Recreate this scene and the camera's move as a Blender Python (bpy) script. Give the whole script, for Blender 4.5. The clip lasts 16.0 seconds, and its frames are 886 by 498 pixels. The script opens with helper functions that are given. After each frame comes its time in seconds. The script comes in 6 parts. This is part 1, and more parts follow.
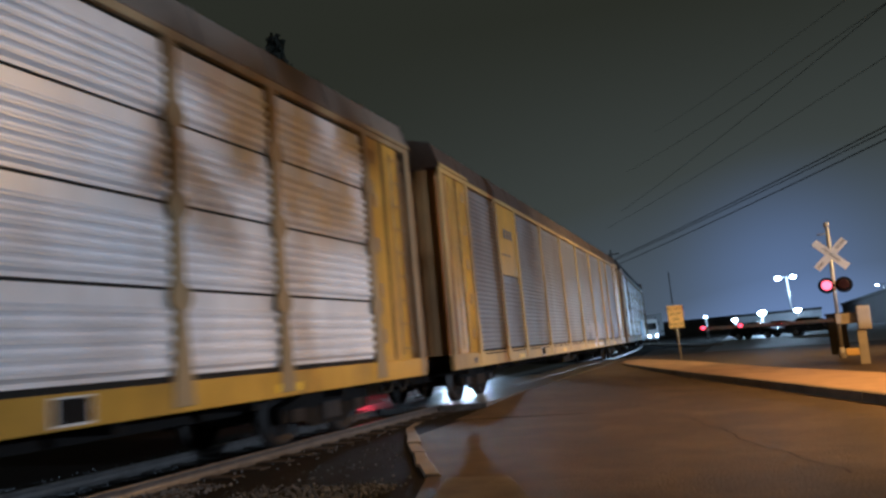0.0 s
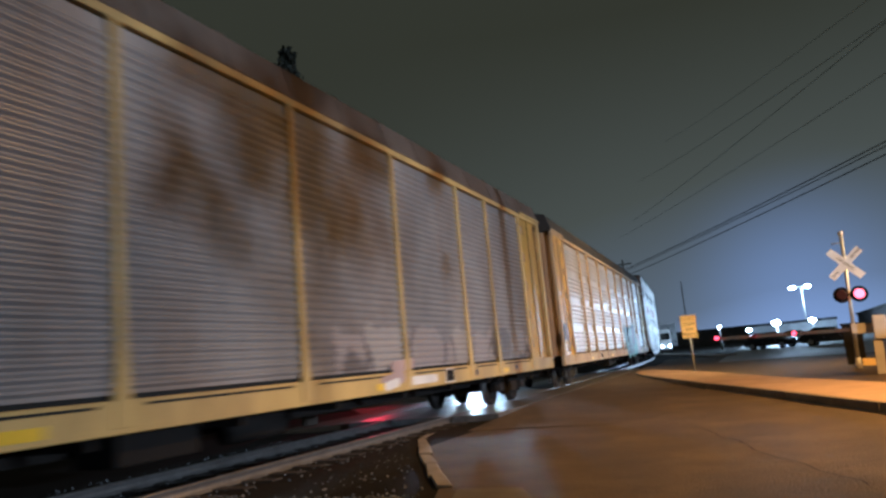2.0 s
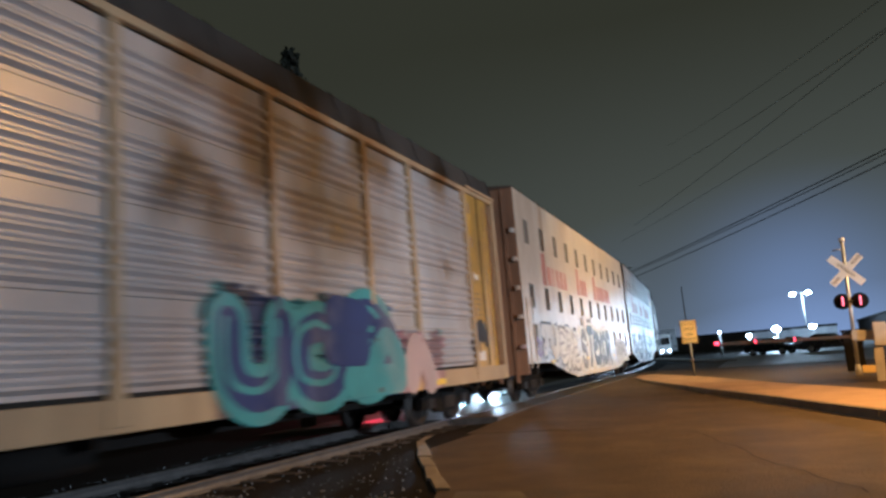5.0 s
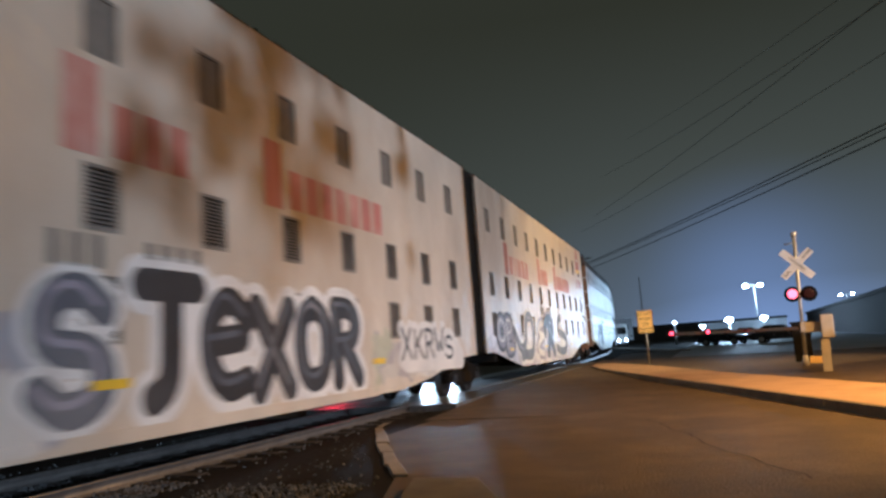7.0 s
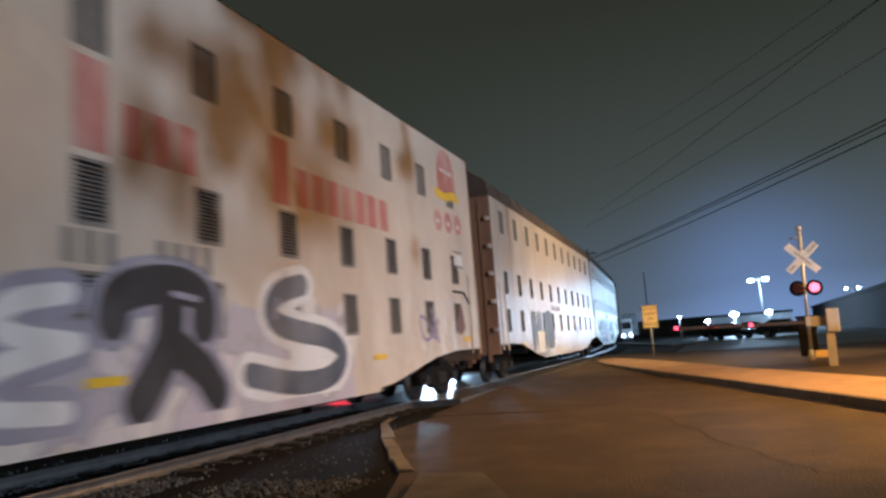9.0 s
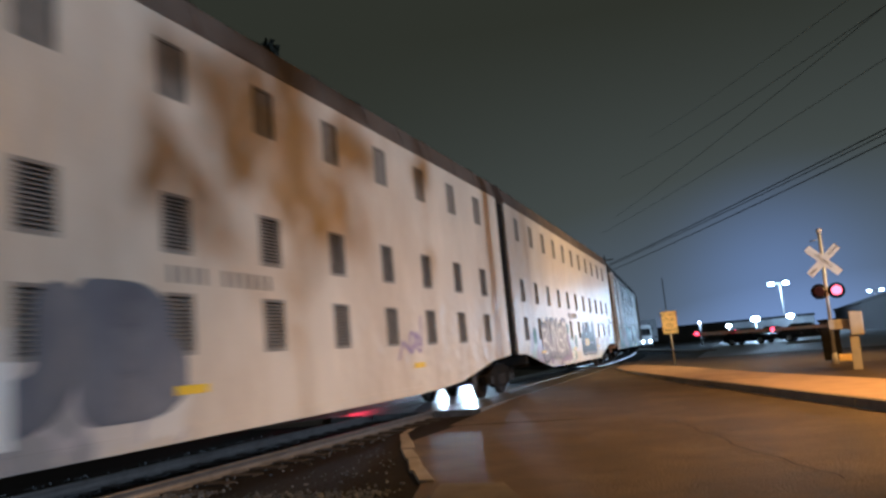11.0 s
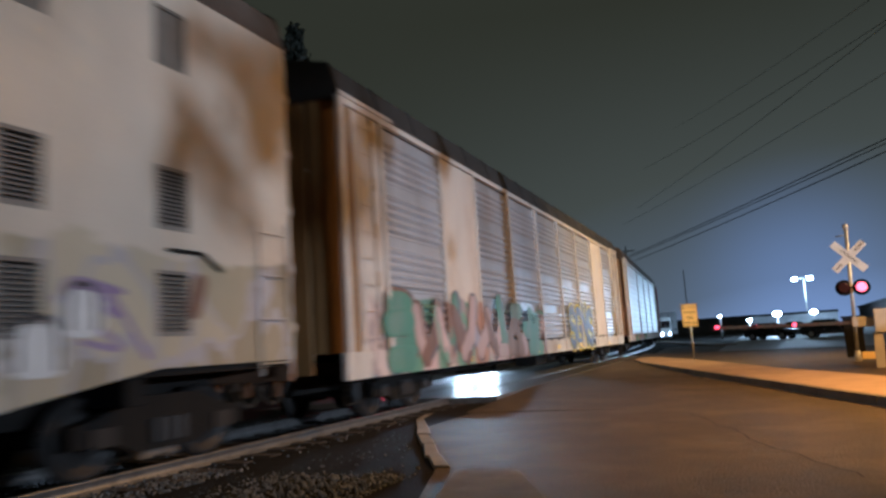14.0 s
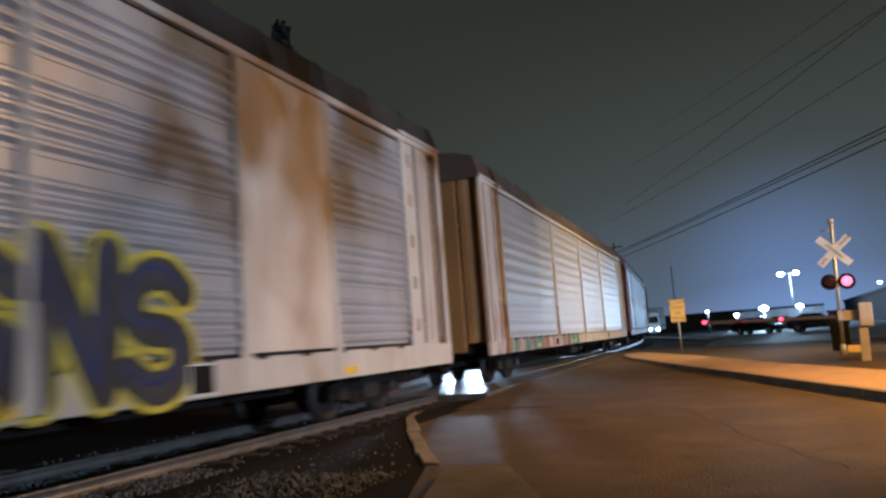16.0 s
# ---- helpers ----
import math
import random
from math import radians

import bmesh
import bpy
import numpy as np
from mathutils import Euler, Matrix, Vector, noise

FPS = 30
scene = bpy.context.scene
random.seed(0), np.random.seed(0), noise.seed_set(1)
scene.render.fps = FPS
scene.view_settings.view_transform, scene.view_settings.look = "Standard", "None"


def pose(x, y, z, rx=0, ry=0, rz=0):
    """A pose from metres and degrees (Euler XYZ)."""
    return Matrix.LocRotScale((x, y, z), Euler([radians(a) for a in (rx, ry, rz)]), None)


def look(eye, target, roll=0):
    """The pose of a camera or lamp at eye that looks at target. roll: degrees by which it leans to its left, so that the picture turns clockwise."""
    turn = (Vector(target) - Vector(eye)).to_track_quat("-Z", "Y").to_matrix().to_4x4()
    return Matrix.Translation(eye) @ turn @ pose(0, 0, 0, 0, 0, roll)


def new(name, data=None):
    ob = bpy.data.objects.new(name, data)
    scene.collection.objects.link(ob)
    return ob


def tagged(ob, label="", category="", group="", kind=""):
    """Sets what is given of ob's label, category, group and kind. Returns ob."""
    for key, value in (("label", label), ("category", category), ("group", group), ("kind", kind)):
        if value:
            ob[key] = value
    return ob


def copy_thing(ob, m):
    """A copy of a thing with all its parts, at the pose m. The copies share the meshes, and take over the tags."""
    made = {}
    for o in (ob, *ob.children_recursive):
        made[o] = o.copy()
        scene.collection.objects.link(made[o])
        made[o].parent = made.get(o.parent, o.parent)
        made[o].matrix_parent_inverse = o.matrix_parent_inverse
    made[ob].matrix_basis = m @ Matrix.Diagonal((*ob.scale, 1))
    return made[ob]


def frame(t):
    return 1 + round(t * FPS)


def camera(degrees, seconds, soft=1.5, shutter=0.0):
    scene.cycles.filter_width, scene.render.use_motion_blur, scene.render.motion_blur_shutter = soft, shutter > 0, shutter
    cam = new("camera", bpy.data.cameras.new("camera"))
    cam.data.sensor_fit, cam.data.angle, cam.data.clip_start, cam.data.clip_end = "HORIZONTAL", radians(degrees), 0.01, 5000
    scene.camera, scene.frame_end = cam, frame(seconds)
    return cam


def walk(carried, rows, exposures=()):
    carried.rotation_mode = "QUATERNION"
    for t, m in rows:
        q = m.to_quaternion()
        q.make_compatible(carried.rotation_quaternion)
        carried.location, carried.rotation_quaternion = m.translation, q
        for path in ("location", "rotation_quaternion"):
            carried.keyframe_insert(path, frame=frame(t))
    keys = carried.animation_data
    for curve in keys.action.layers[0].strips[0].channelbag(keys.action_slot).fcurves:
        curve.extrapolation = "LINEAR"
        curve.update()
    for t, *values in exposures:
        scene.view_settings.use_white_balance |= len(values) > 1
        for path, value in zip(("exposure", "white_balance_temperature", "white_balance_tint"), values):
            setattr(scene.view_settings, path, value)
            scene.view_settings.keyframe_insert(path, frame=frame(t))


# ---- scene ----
cam = camera(62.9, 16.0, soft=2.7, shutter=0.6)
EYE = (0.0, 0.0, 1.3)
TURNS = [
    (0.0, 22.77, 8.18, 5.19), (0.5, 23.14, 8.5, 5.52), (1.0, 23.31, 8.89, 5.54), (1.5, 23.44, 8.87, 5.12),
    (2.0, 23.69, 9.09, 5.26), (2.5, 23.98, 9.22, 5.39), (3.0, 23.98, 9.3, 5.57), (5.5, 23.12, 9.17, 4.16),
    (6.0, 21.49, 8.56, 4.01), (6.5, 20.89, 8.3, 4.0), (7.0, 20.49, 8.04, 4.12), (7.5, 20.47, 7.87, 4.35),
    (8.0, 20.29, 7.68, 4.35), (8.5, 20.47, 7.7, 4.39), (9.0, 20.86, 7.72, 4.32), (9.5, 21.27, 7.77, 4.22),
    (10.0, 21.64, 8.15, 4.77), (12.5, 22.93, 8.62, 4.77), (13.0, 23.29, 8.18, 4.14), (13.5, 23.65, 8.07, 3.86),
    (14.0, 23.7, 7.66, 3.69), (14.5, 23.43, 7.54, 3.76), (15.0, 23.2, 7.48, 4.15), (15.5, 23.02, 7.36, 4.13),
    (16.0, 22.86, 7.4, 4.22)]
walk(cam, [(t, pose(*EYE, 90 + p, r, y)) for t, y, p, r in TURNS], exposures=[(0.0, -0.12, 4950, 1), (0.5, -0.12, 4950, 1), (1.0, 0.22, 4950, 1), (2.0, 0.42, 4950, 1), (3.0, 0.44, 4950, 1), (5.5, 0.24, 5150, 1), (6.5, 0.22, 5050, 1), (7.5, 0.2, 4950, 1), (16.0, 0.2, 4900, 1)])

# ---- sky and lights ----
world = bpy.data.worlds.new("night_sky")
scene.world = world
world.use_nodes = True
wn, wl = world.node_tree.nodes, world.node_tree.links
wco = wn.new("ShaderNodeTexCoord")
wdot = wn.new("ShaderNodeVectorMath")
wdot.operation = "DOT_PRODUCT"
wdot.inputs[1].default_value = (0.12, 0.99, 0.0)
wsep = wn.new("ShaderNodeSeparateXYZ")
wl.new(wco.outputs["Generated"], wdot.inputs[0])
wl.new(wco.outputs["Generated"], wsep.inputs[0])
wel = wn.new("ShaderNodeMapRange")
wel.inputs[1].default_value, wel.inputs[2].default_value = 0.0, 0.42
wel.inputs[3].default_value, wel.inputs[4].default_value = 1.0, 0.0
wl.new(wsep.outputs[2], wel.inputs[0])
waz = wn.new("ShaderNodeMapRange")
waz.inputs[1].default_value, waz.inputs[2].default_value = 0.7, 1.0
wl.new(wdot.outputs["Value"], waz.inputs[0])
wmul = wn.new("ShaderNodeMath")
wmul.operation = "MULTIPLY"
wl.new(wel.outputs[0], wmul.inputs[0])
wl.new(waz.outputs[0], wmul.inputs[1])
wramp = wn.new("ShaderNodeValToRGB")
wramp.color_ramp.elements[0].color = (0.0295, 0.0258, 0.0155, 1)
wramp.color_ramp.elements[1].color = (0.18, 0.205, 0.285, 1)
low = wramp.color_ramp.elements.new(0.84)
low.color = (0.100, 0.105, 0.116, 1)
mid = wramp.color_ramp.elements.new(0.45)
mid.color = (0.060, 0.056, 0.042, 1)
wl.new(wmul.outputs[0], wramp.inputs[0])
# haze round the far lot's lamps, painted into the sky colour
wlot = wn.new("ShaderNodeVectorMath")
wlot.operation = "DOT_PRODUCT"
wlot.inputs[1].default_value = (0.0555, 0.9971, 0.052)
wl.new(wco.outputs["Generated"], wlot.inputs[0])
wnear = wn.new("ShaderNodeMapRange")
wnear.inputs[1].default_value, wnear.inputs[2].default_value = 0.976, 1.0
wl.new(wlot.outputs["Value"], wnear.inputs[0])
wpow = wn.new("ShaderNodeMath")
wpow.operation = "POWER"
wpow.inputs[1].default_value = 4.0
wl.new(wnear.outputs[0], wpow.inputs[0])
whaze = wn.new("ShaderNodeMix")
whaze.data_type, whaze.blend_type = "RGBA", "ADD"
whaze.inputs[7].default_value = (0.05, 0.07, 0.14, 1)
wl.new(wpow.outputs[0], whaze.inputs[0])
wl.new(wramp.outputs[0], whaze.inputs[6])
wl.new(whaze.outputs[2], wn["Background"].inputs[0])
wn["Background"].inputs[1].default_value = 1.0


def lamp(name, kind, at, power, colour, size=0.15, target=None, cone=60, blend=0.4):
    data = bpy.data.lights.new(name, kind)
    data.energy, data.color = power, colour
    data.shadow_soft_size = size
    if kind == "SPOT":
        data.spot_size, data.spot_blend = radians(cone), blend
    ob = new(name, data)
    ob.matrix_world = look(at, target) if target else Matrix.Translation(at)
    return ob


SODIUM = (1.0, 0.43, 0.095)
WHITE = (0.80, 0.91, 1.0)
lamp("street_light_glow", "SPOT", (9.3, 12.6, 9.3), 18000, SODIUM, 0.22, (8.9, 13.2, 0.0), 169, 1.0)
lamp("street_light_glow_far", "SPOT", (12.0, 27.0, 9.0), 25000, (1.0, 0.52, 0.15), 0.22, (-5.0, 32.0, 2.0), 72, 1.0)
lamp("lot_light_glow", "SPOT", (28.0, 3.0, 4.6), 23500, (0.95, 0.92, 0.93), 0.26, (-6, 22, 5.4), 82, 1.0)

# ---- materials ----


def mat(name, colour, rough=0.6, metal=0.0, vary=0.25, scale=3.0, bump=0.15, fine=40.0, stain=None, stain_amount=0.5, streak=1.0, spec=0.5, dent=0.0):
    """A painted or natural surface: two scales of tone, fine relief, and stains that may run down the face."""
    m = bpy.data.materials.new(name)
    m.use_nodes = True
    n, l = m.node_tree.nodes, m.node_tree.links
    b = n["Principled BSDF"]
    b.inputs["Roughness"].default_value, b.inputs["Metallic"].default_value = rough, metal
    b.inputs["Specular IOR Level"].default_value = spec
    co = n.new("ShaderNodeTexCoord")
    mp = n.new("ShaderNodeMapping")
    mp.inputs["Scale"].default_value = (1, 1, 1 / streak)
    l.new(co.outputs["Object"], mp.inputs[0])
    big = n.new("ShaderNodeTexNoise")
    big.inputs["Scale"].default_value, big.inputs["Detail"].default_value = scale, 5
    l.new(mp.outputs[0], big.inputs[0])
    small = n.new("ShaderNodeTexNoise")
    small.inputs["Scale"].default_value, small.inputs["Detail"].default_value = fine, 3
    l.new(co.outputs["Object"], small.inputs[0])
    mix = n.new("ShaderNodeMix")
    mix.data_type = "RGBA"
    c = Vector(colour)
    mix.inputs[6].default_value = (*(c * (1 - vary)), 1)
    mix.inputs[7].default_value = (*(c * (1 + vary * 0.6)), 1)
    add = n.new("ShaderNodeMath")
    add.operation = "MULTIPLY_ADD"
    l.new(small.outputs["Fac"], add.inputs[0])
    add.inputs[1].default_value = 0.35
    l.new(big.outputs["Fac"], add.inputs[2])
    mr = n.new("ShaderNodeMapRange")
    mr.inputs[1].default_value, mr.inputs[2].default_value = 0.35, 1.0
    l.new(add.outputs[0], mr.inputs[0])
    l.new(mr.outputs[0], mix.inputs[0])
    out = mix.outputs[2]
    if stain:
        sn = n.new("ShaderNodeTexNoise")
        sn.inputs["Scale"].default_value, sn.inputs["Detail"].default_value = scale * 0.45, 6
        sn.inputs["Roughness"].default_value = 0.65
        l.new(mp.outputs[0], sn.inputs[0])
        sr = n.new("ShaderNodeMapRange")
        sr.inputs[1].default_value, sr.inputs[2].default_value = 0.48, 0.72
        sr.inputs[4].default_value = stain_amount
        l.new(sn.outputs["Fac"], sr.inputs[0])
        sm = n.new("ShaderNodeMix")
        sm.data_type = "RGBA"
        l.new(sr.outputs[0], sm.inputs[0])
        l.new(out, sm.inputs[6])
        sm.inputs[7].default_value = (*stain, 1)
        out = sm.outputs[2]
    l.new(out, b.inputs["Base Color"])
    if bump:
        bp = n.new("ShaderNodeBump")
        bp.inputs["Strength"].default_value, bp.inputs["Distance"].default_value = bump, 0.02
        l.new(small.outputs["Fac"], bp.inputs["Height"])
        l.new(bp.outputs[0], b.inputs["Normal"])
        if dent:
            buckle = n.new("ShaderNodeTexNoise")
            buckle.inputs["Scale"].default_value, buckle.inputs["Detail"].default_value = 2.6, 1
            l.new(co.outputs["Object"], buckle.inputs[0])
            dn = n.new("ShaderNodeBump")
            dn.inputs["Strength"].default_value, dn.inputs["Distance"].default_value = 1.0, dent
            l.new(buckle.outputs["Fac"], dn.inputs["Height"])
            l.new(dn.outputs[0], bp.inputs["Normal"])
    rr = n.new("ShaderNodeMapRange")
    rr.inputs[3].default_value, rr.inputs[4].default_value = max(rough - 0.12, 0.03), min(rough + 0.12, 1)
    l.new(big.outputs["Fac"], rr.inputs[0])
    l.new(rr.outputs[0], b.inputs["Roughness"])
    m["tint"] = 1
    return m


def paint_patch(m, y0, y1, z0, z1, colours, scale=1.1, amount=0.9, rim=(0.06, 0.05, 0.06), tall=0.55):
    """Adds sprayed lettering-like patches of several colours to a material, inside a stretch of the car's own y and z."""
    n, l = m.node_tree.nodes, m.node_tree.links
    b = n["Principled BSDF"]
    base = b.inputs["Base Color"].links[0].from_socket
    co = n.new("ShaderNodeTexCoord")
    sep = n.new("ShaderNodeSeparateXYZ")
    l.new(co.outputs["Object"], sep.inputs[0])
    wob = n.new("ShaderNodeTexNoise")
    wob.inputs["Scale"].default_value, wob.inputs["Detail"].default_value = 1.6, 2
    l.new(co.outputs["Object"], wob.inputs[0])

    def soft(sock, lo, hi):
        r = n.new("ShaderNodeMapRange")
        r.inputs[1].default_value, r.inputs[2].default_value = lo, hi
        a = n.new("ShaderNodeMath")
        a.operation = "MULTIPLY_ADD"
        l.new(wob.outputs["Fac"], a.inputs[0])
        a.inputs[1].default_value = 0.9
        l.new(sock, a.inputs[2])
        l.new(a.outputs[0], r.inputs[0])
        return r.outputs[0]

    def times(a, c):
        k = n.new("ShaderNodeMath")
        k.operation = "MULTIPLY"
        l.new(a, k.inputs[0])
        l.new(c, k.inputs[1])
        return k.outputs[0]

    mask = times(soft(sep.outputs[1], y0 + 0.4, y0 + 0.5), soft(sep.outputs[1], y1 + 0.5, y1 + 0.4))
    mask = times(mask, times(soft(sep.outputs[2], z1 + 0.5, z1 + 0.44), soft(sep.outputs[2], z0 + 0.4, z0 + 0.46)))
    gain = n.new("ShaderNodeMath")
    gain.operation = "MULTIPLY"
    gain.inputs[1].default_value = amount
    l.new(mask, gain.inputs[0])
    mp = n.new("ShaderNodeMapping")
    mp.inputs["Scale"].default_value = (0.0, 1.0, tall)
    l.new(co.outputs["Object"], mp.inputs[0])
    warp = n.new("ShaderNodeTexNoise")
    warp.inputs["Scale"].default_value = 1.3
    l.new(mp.outputs[0], warp.inputs[0])
    va = n.new("ShaderNodeVectorMath")
    va.operation = "MULTIPLY_ADD"
    l.new(warp.outputs["Color"], va.inputs[0])
    va.inputs[1].default_value = (0.0, 1.1, 1.1)
    l.new(mp.outputs[0], va.inputs[2])
    vo = n.new("ShaderNodeTexVoronoi")
    vo.inputs["Scale"].default_value = scale
    l.new(va.outputs[0], vo.inputs["Vector"])
    hue = n.new("ShaderNodeSeparateColor")
    l.new(vo.outputs["Color"], hue.inputs[0])
    ramp = n.new("ShaderNodeValToRGB")
    ramp.color_ramp.interpolation = "CONSTANT"
    e = ramp.color_ramp.elements
    while len(e) < len(colours):
        e.new(0.5)
    for i, c in enumerate(colours):
        e[i].position = i / len(colours)
        e[i].color = (*c, 1)
    l.new(hue.outputs[0], ramp.inputs[0])
    ve = n.new("ShaderNodeTexVoronoi")
    ve.feature = "DISTANCE_TO_EDGE"
    ve.inputs["Scale"].default_value = scale
    l.new(va.outputs[0], ve.inputs["Vector"])
    line = n.new("ShaderNodeMapRange")
    line.inputs[1].default_value, line.inputs[2].default_value = 0.03, 0.055
    l.new(ve.outputs["Distance"], line.inputs[0])
    ink = n.new("ShaderNodeMix")
    ink.data_type = "RGBA"
    l.new(line.outputs[0], ink.inputs[0])
    ink.inputs[6].default_value = (*rim, 1)
    l.new(ramp.outputs[0], ink.inputs[7])
    mix = n.new("ShaderNodeMix")
    mix.data_type = "RGBA"
    l.new(gain.outputs[0], mix.inputs[0])
    l.new(base, mix.inputs[6])
    l.new(ink.outputs[2], mix.inputs[7])
    l.new(mix.outputs[2], b.inputs["Base Color"])
    return m


def glow(name, colour, strength):
    m = bpy.data.materials.new(name)
    m.use_nodes = True
    b = m.node_tree.nodes["Principled BSDF"]
    b.inputs["Base Color"].default_value = (*[0.2 + 0.5 * c for c in colour], 1)
    b.inputs["Emission Color"].default_value = (*colour, 1)
    b.inputs["Emission Strength"].default_value = strength
    b.inputs["Roughness"].default_value = 0.3
    return m


def glassy(name, colour):
    m = bpy.data.materials.new(name)
    m.use_nodes = True
    b = m.node_tree.nodes["Principled BSDF"]
    b.inputs["Base Color"].default_value = (*colour, 1)
    b.inputs["Roughness"].default_value = 0.06
    b.inputs["Specular IOR Level"].default_value = 0.8
    return m


M_asphalt = mat("worn asphalt", (0.088, 0.064, 0.042), 0.72, vary=0.5, scale=1.7, bump=0.9, fine=38, stain=(0.15, 0.108, 0.066), stain_amount=0.75)
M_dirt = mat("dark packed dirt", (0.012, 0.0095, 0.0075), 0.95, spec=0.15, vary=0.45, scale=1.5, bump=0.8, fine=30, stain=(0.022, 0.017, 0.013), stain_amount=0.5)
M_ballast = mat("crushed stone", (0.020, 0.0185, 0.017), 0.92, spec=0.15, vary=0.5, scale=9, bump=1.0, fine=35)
M_stone = mat("grey ballast stone", (0.15, 0.155, 0.165), 0.9, vary=0.6, scale=8, bump=0.4, fine=60)
M_concrete = mat("weathered concrete", (0.30, 0.27, 0.235), 0.85, vary=0.3, scale=2.2, bump=0.4, fine=45, stain=(0.13, 0.11, 0.09), stain_amount=0.6)
M_kerb = mat("dirty kerb concrete", (0.16, 0.14, 0.12), 0.88, vary=0.4, scale=2.4, bump=0.4, fine=40, stain=(0.06, 0.05, 0.045), stain_amount=0.7)
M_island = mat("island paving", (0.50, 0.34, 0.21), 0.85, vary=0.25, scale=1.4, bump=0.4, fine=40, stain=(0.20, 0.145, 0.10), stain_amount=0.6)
# pale bluish tone puts the lamps' haze into the lot's colour
M_lot = mat("lot surface paled for lamp haze", (0.34, 0.345, 0.37), 0.6, vary=0.35, scale=0.4, bump=0.3, fine=20, stain=(0.10, 0.10, 0.10), stain_amount=0.6)
M_panelfloor = mat("smooth crossing panel", (0.13, 0.13, 0.13), 0.38, vary=0.6, scale=5.0, bump=0.35, fine=18, spec=0.7)
M_rail = mat("polished rail steel", (0.30, 0.29, 0.285), 0.38, 0.8, vary=0.3, scale=5, bump=0.05)
M_tie = mat("creosoted timber", (0.05, 0.04, 0.032), 0.9, vary=0.4, scale=3, bump=0.6)
M_black = mat("sooty black steel", (0.012, 0.011, 0.0105), 0.8, 0.0, vary=0.4, scale=4, bump=0.3, spec=0.15, stain=(0.022, 0.017, 0.013), stain_amount=0.6)
M_wheel = mat("worn wheel steel", (0.024, 0.021, 0.02), 0.6, 0.3, vary=0.35, scale=6, bump=0.1)
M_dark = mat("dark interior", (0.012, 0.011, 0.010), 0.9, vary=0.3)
M_yellow = mat("weathered yellow paint", (0.53, 0.32, 0.045), 0.36, vary=0.35, scale=1.6, bump=0.12, stain=(0.17, 0.12, 0.05), stain_amount=0.8, streak=2)
M_ochre = mat("faded ochre paint", (0.52, 0.37, 0.13), 0.52, vary=0.4, scale=1.2, bump=0.12, stain=(0.17, 0.11, 0.06), stain_amount=0.8, streak=3)
M_drab = mat("drab brown post paint", (0.30, 0.225, 0.12), 0.5, vary=0.35, scale=1.8, bump=0.12, stain=(0.14, 0.10, 0.07), stain_amount=0.7, streak=3)
M_rustpost = mat("rusty ochre steel", (0.40, 0.30, 0.18), 0.6, vary=0.3, scale=1.8, bump=0.15, stain=(0.20, 0.12, 0.07), stain_amount=0.7, streak=3)
M_whitepost = mat("greying white paint", (0.56, 0.52, 0.48), 0.55, vary=0.2, scale=1.5, bump=0.1, stain=(0.31, 0.23, 0.16), stain_amount=0.7, streak=3)
# red signal light on a far car's ends, put into the paint colour
M_redlit = mat("paint tinted as by red signal light", (0.28, 0.05, 0.07), 0.5, vary=0.25, scale=1.6, bump=0.1, stain=(0.10, 0.04, 0.04), stain_amount=0.5, streak=3)
M_roof_g = mat("grimy galvanised roof", (0.20, 0.175, 0.15), 0.62, 0.2, vary=0.35, scale=0.9, bump=0.2, stain=(0.09, 0.065, 0.05), stain_amount=0.7)
M_roof_b = mat("brown grimy roof", (0.085, 0.06, 0.045), 0.75, 0.0, vary=0.4, scale=0.9, bump=0.2, stain=(0.20, 0.17, 0.15), stain_amount=0.5)
M_roof_d = mat("sooty dark roof", (0.030, 0.027, 0.025), 0.8, 0.0, vary=0.4, scale=0.9, bump=0.2, stain=(0.07, 0.06, 0.052), stain_amount=0.6)
M_maroon = mat("grimy maroon end paint", (0.30, 0.175, 0.11), 0.55, vary=0.3, scale=1.2, bump=0.12, stain=(0.09, 0.055, 0.04), stain_amount=0.6, streak=3)
M_brown = mat("rusty ochre end paint", (0.30, 0.17, 0.06), 0.6, vary=0.35, scale=1.2, bump=0.15, stain=(0.07, 0.04, 0.025), stain_amount=0.8, streak=3)
M_silverA = mat("bright galvanised sheet", (0.88, 0.90, 0.95), 0.37, 0.3, vary=0.18, scale=1.2, bump=0.012, stain=(0.40, 0.33, 0.27), stain_amount=0.45, streak=2)
M_greyB = mat("dull grey sheet", (0.29, 0.287, 0.295), 0.45, 0.3, vary=0.4, scale=1.0, bump=0.1, stain=(0.15, 0.105, 0.075), stain_amount=0.85, streak=2.5)
M_silverC = mat("weathered silver sheet", (0.56, 0.56, 0.59), 0.37, 0.45, vary=0.25, scale=1.0, bump=0.012, stain=(0.30, 0.22, 0.17), stain_amount=0.6, streak=2.5)
M_silverF = mat("streaked silver sheet", (0.55, 0.56, 0.61), 0.36, 0.45, vary=0.25, scale=1.0, bump=0.012, stain=(0.32, 0.26, 0.22), stain_amount=0.6, streak=2.5)
M_greyG = mat("smooth grey sheet", (0.34, 0.34, 0.355), 0.4, 0.0, vary=0.2, scale=0.8, bump=0.06, stain=(0.36, 0.30, 0.25), stain_amount=0.5, streak=3, spec=0.35)
M_louvre = mat("dusty louvre steel", (0.22, 0.20, 0.18), 0.6, 0.2, vary=0.3, scale=4)
M_mesh = mat("dark vent mesh", (0.20, 0.18, 0.155), 0.75, 0.2, vary=0.3, scale=9, bump=0.6, fine=70)
M_red = mat("faded red lettering", (0.45, 0.18, 0.15), 0.55, vary=0.3, scale=2, bump=0.05, stain=(0.58, 0.46, 0.40), stain_amount=0.9, streak=2)
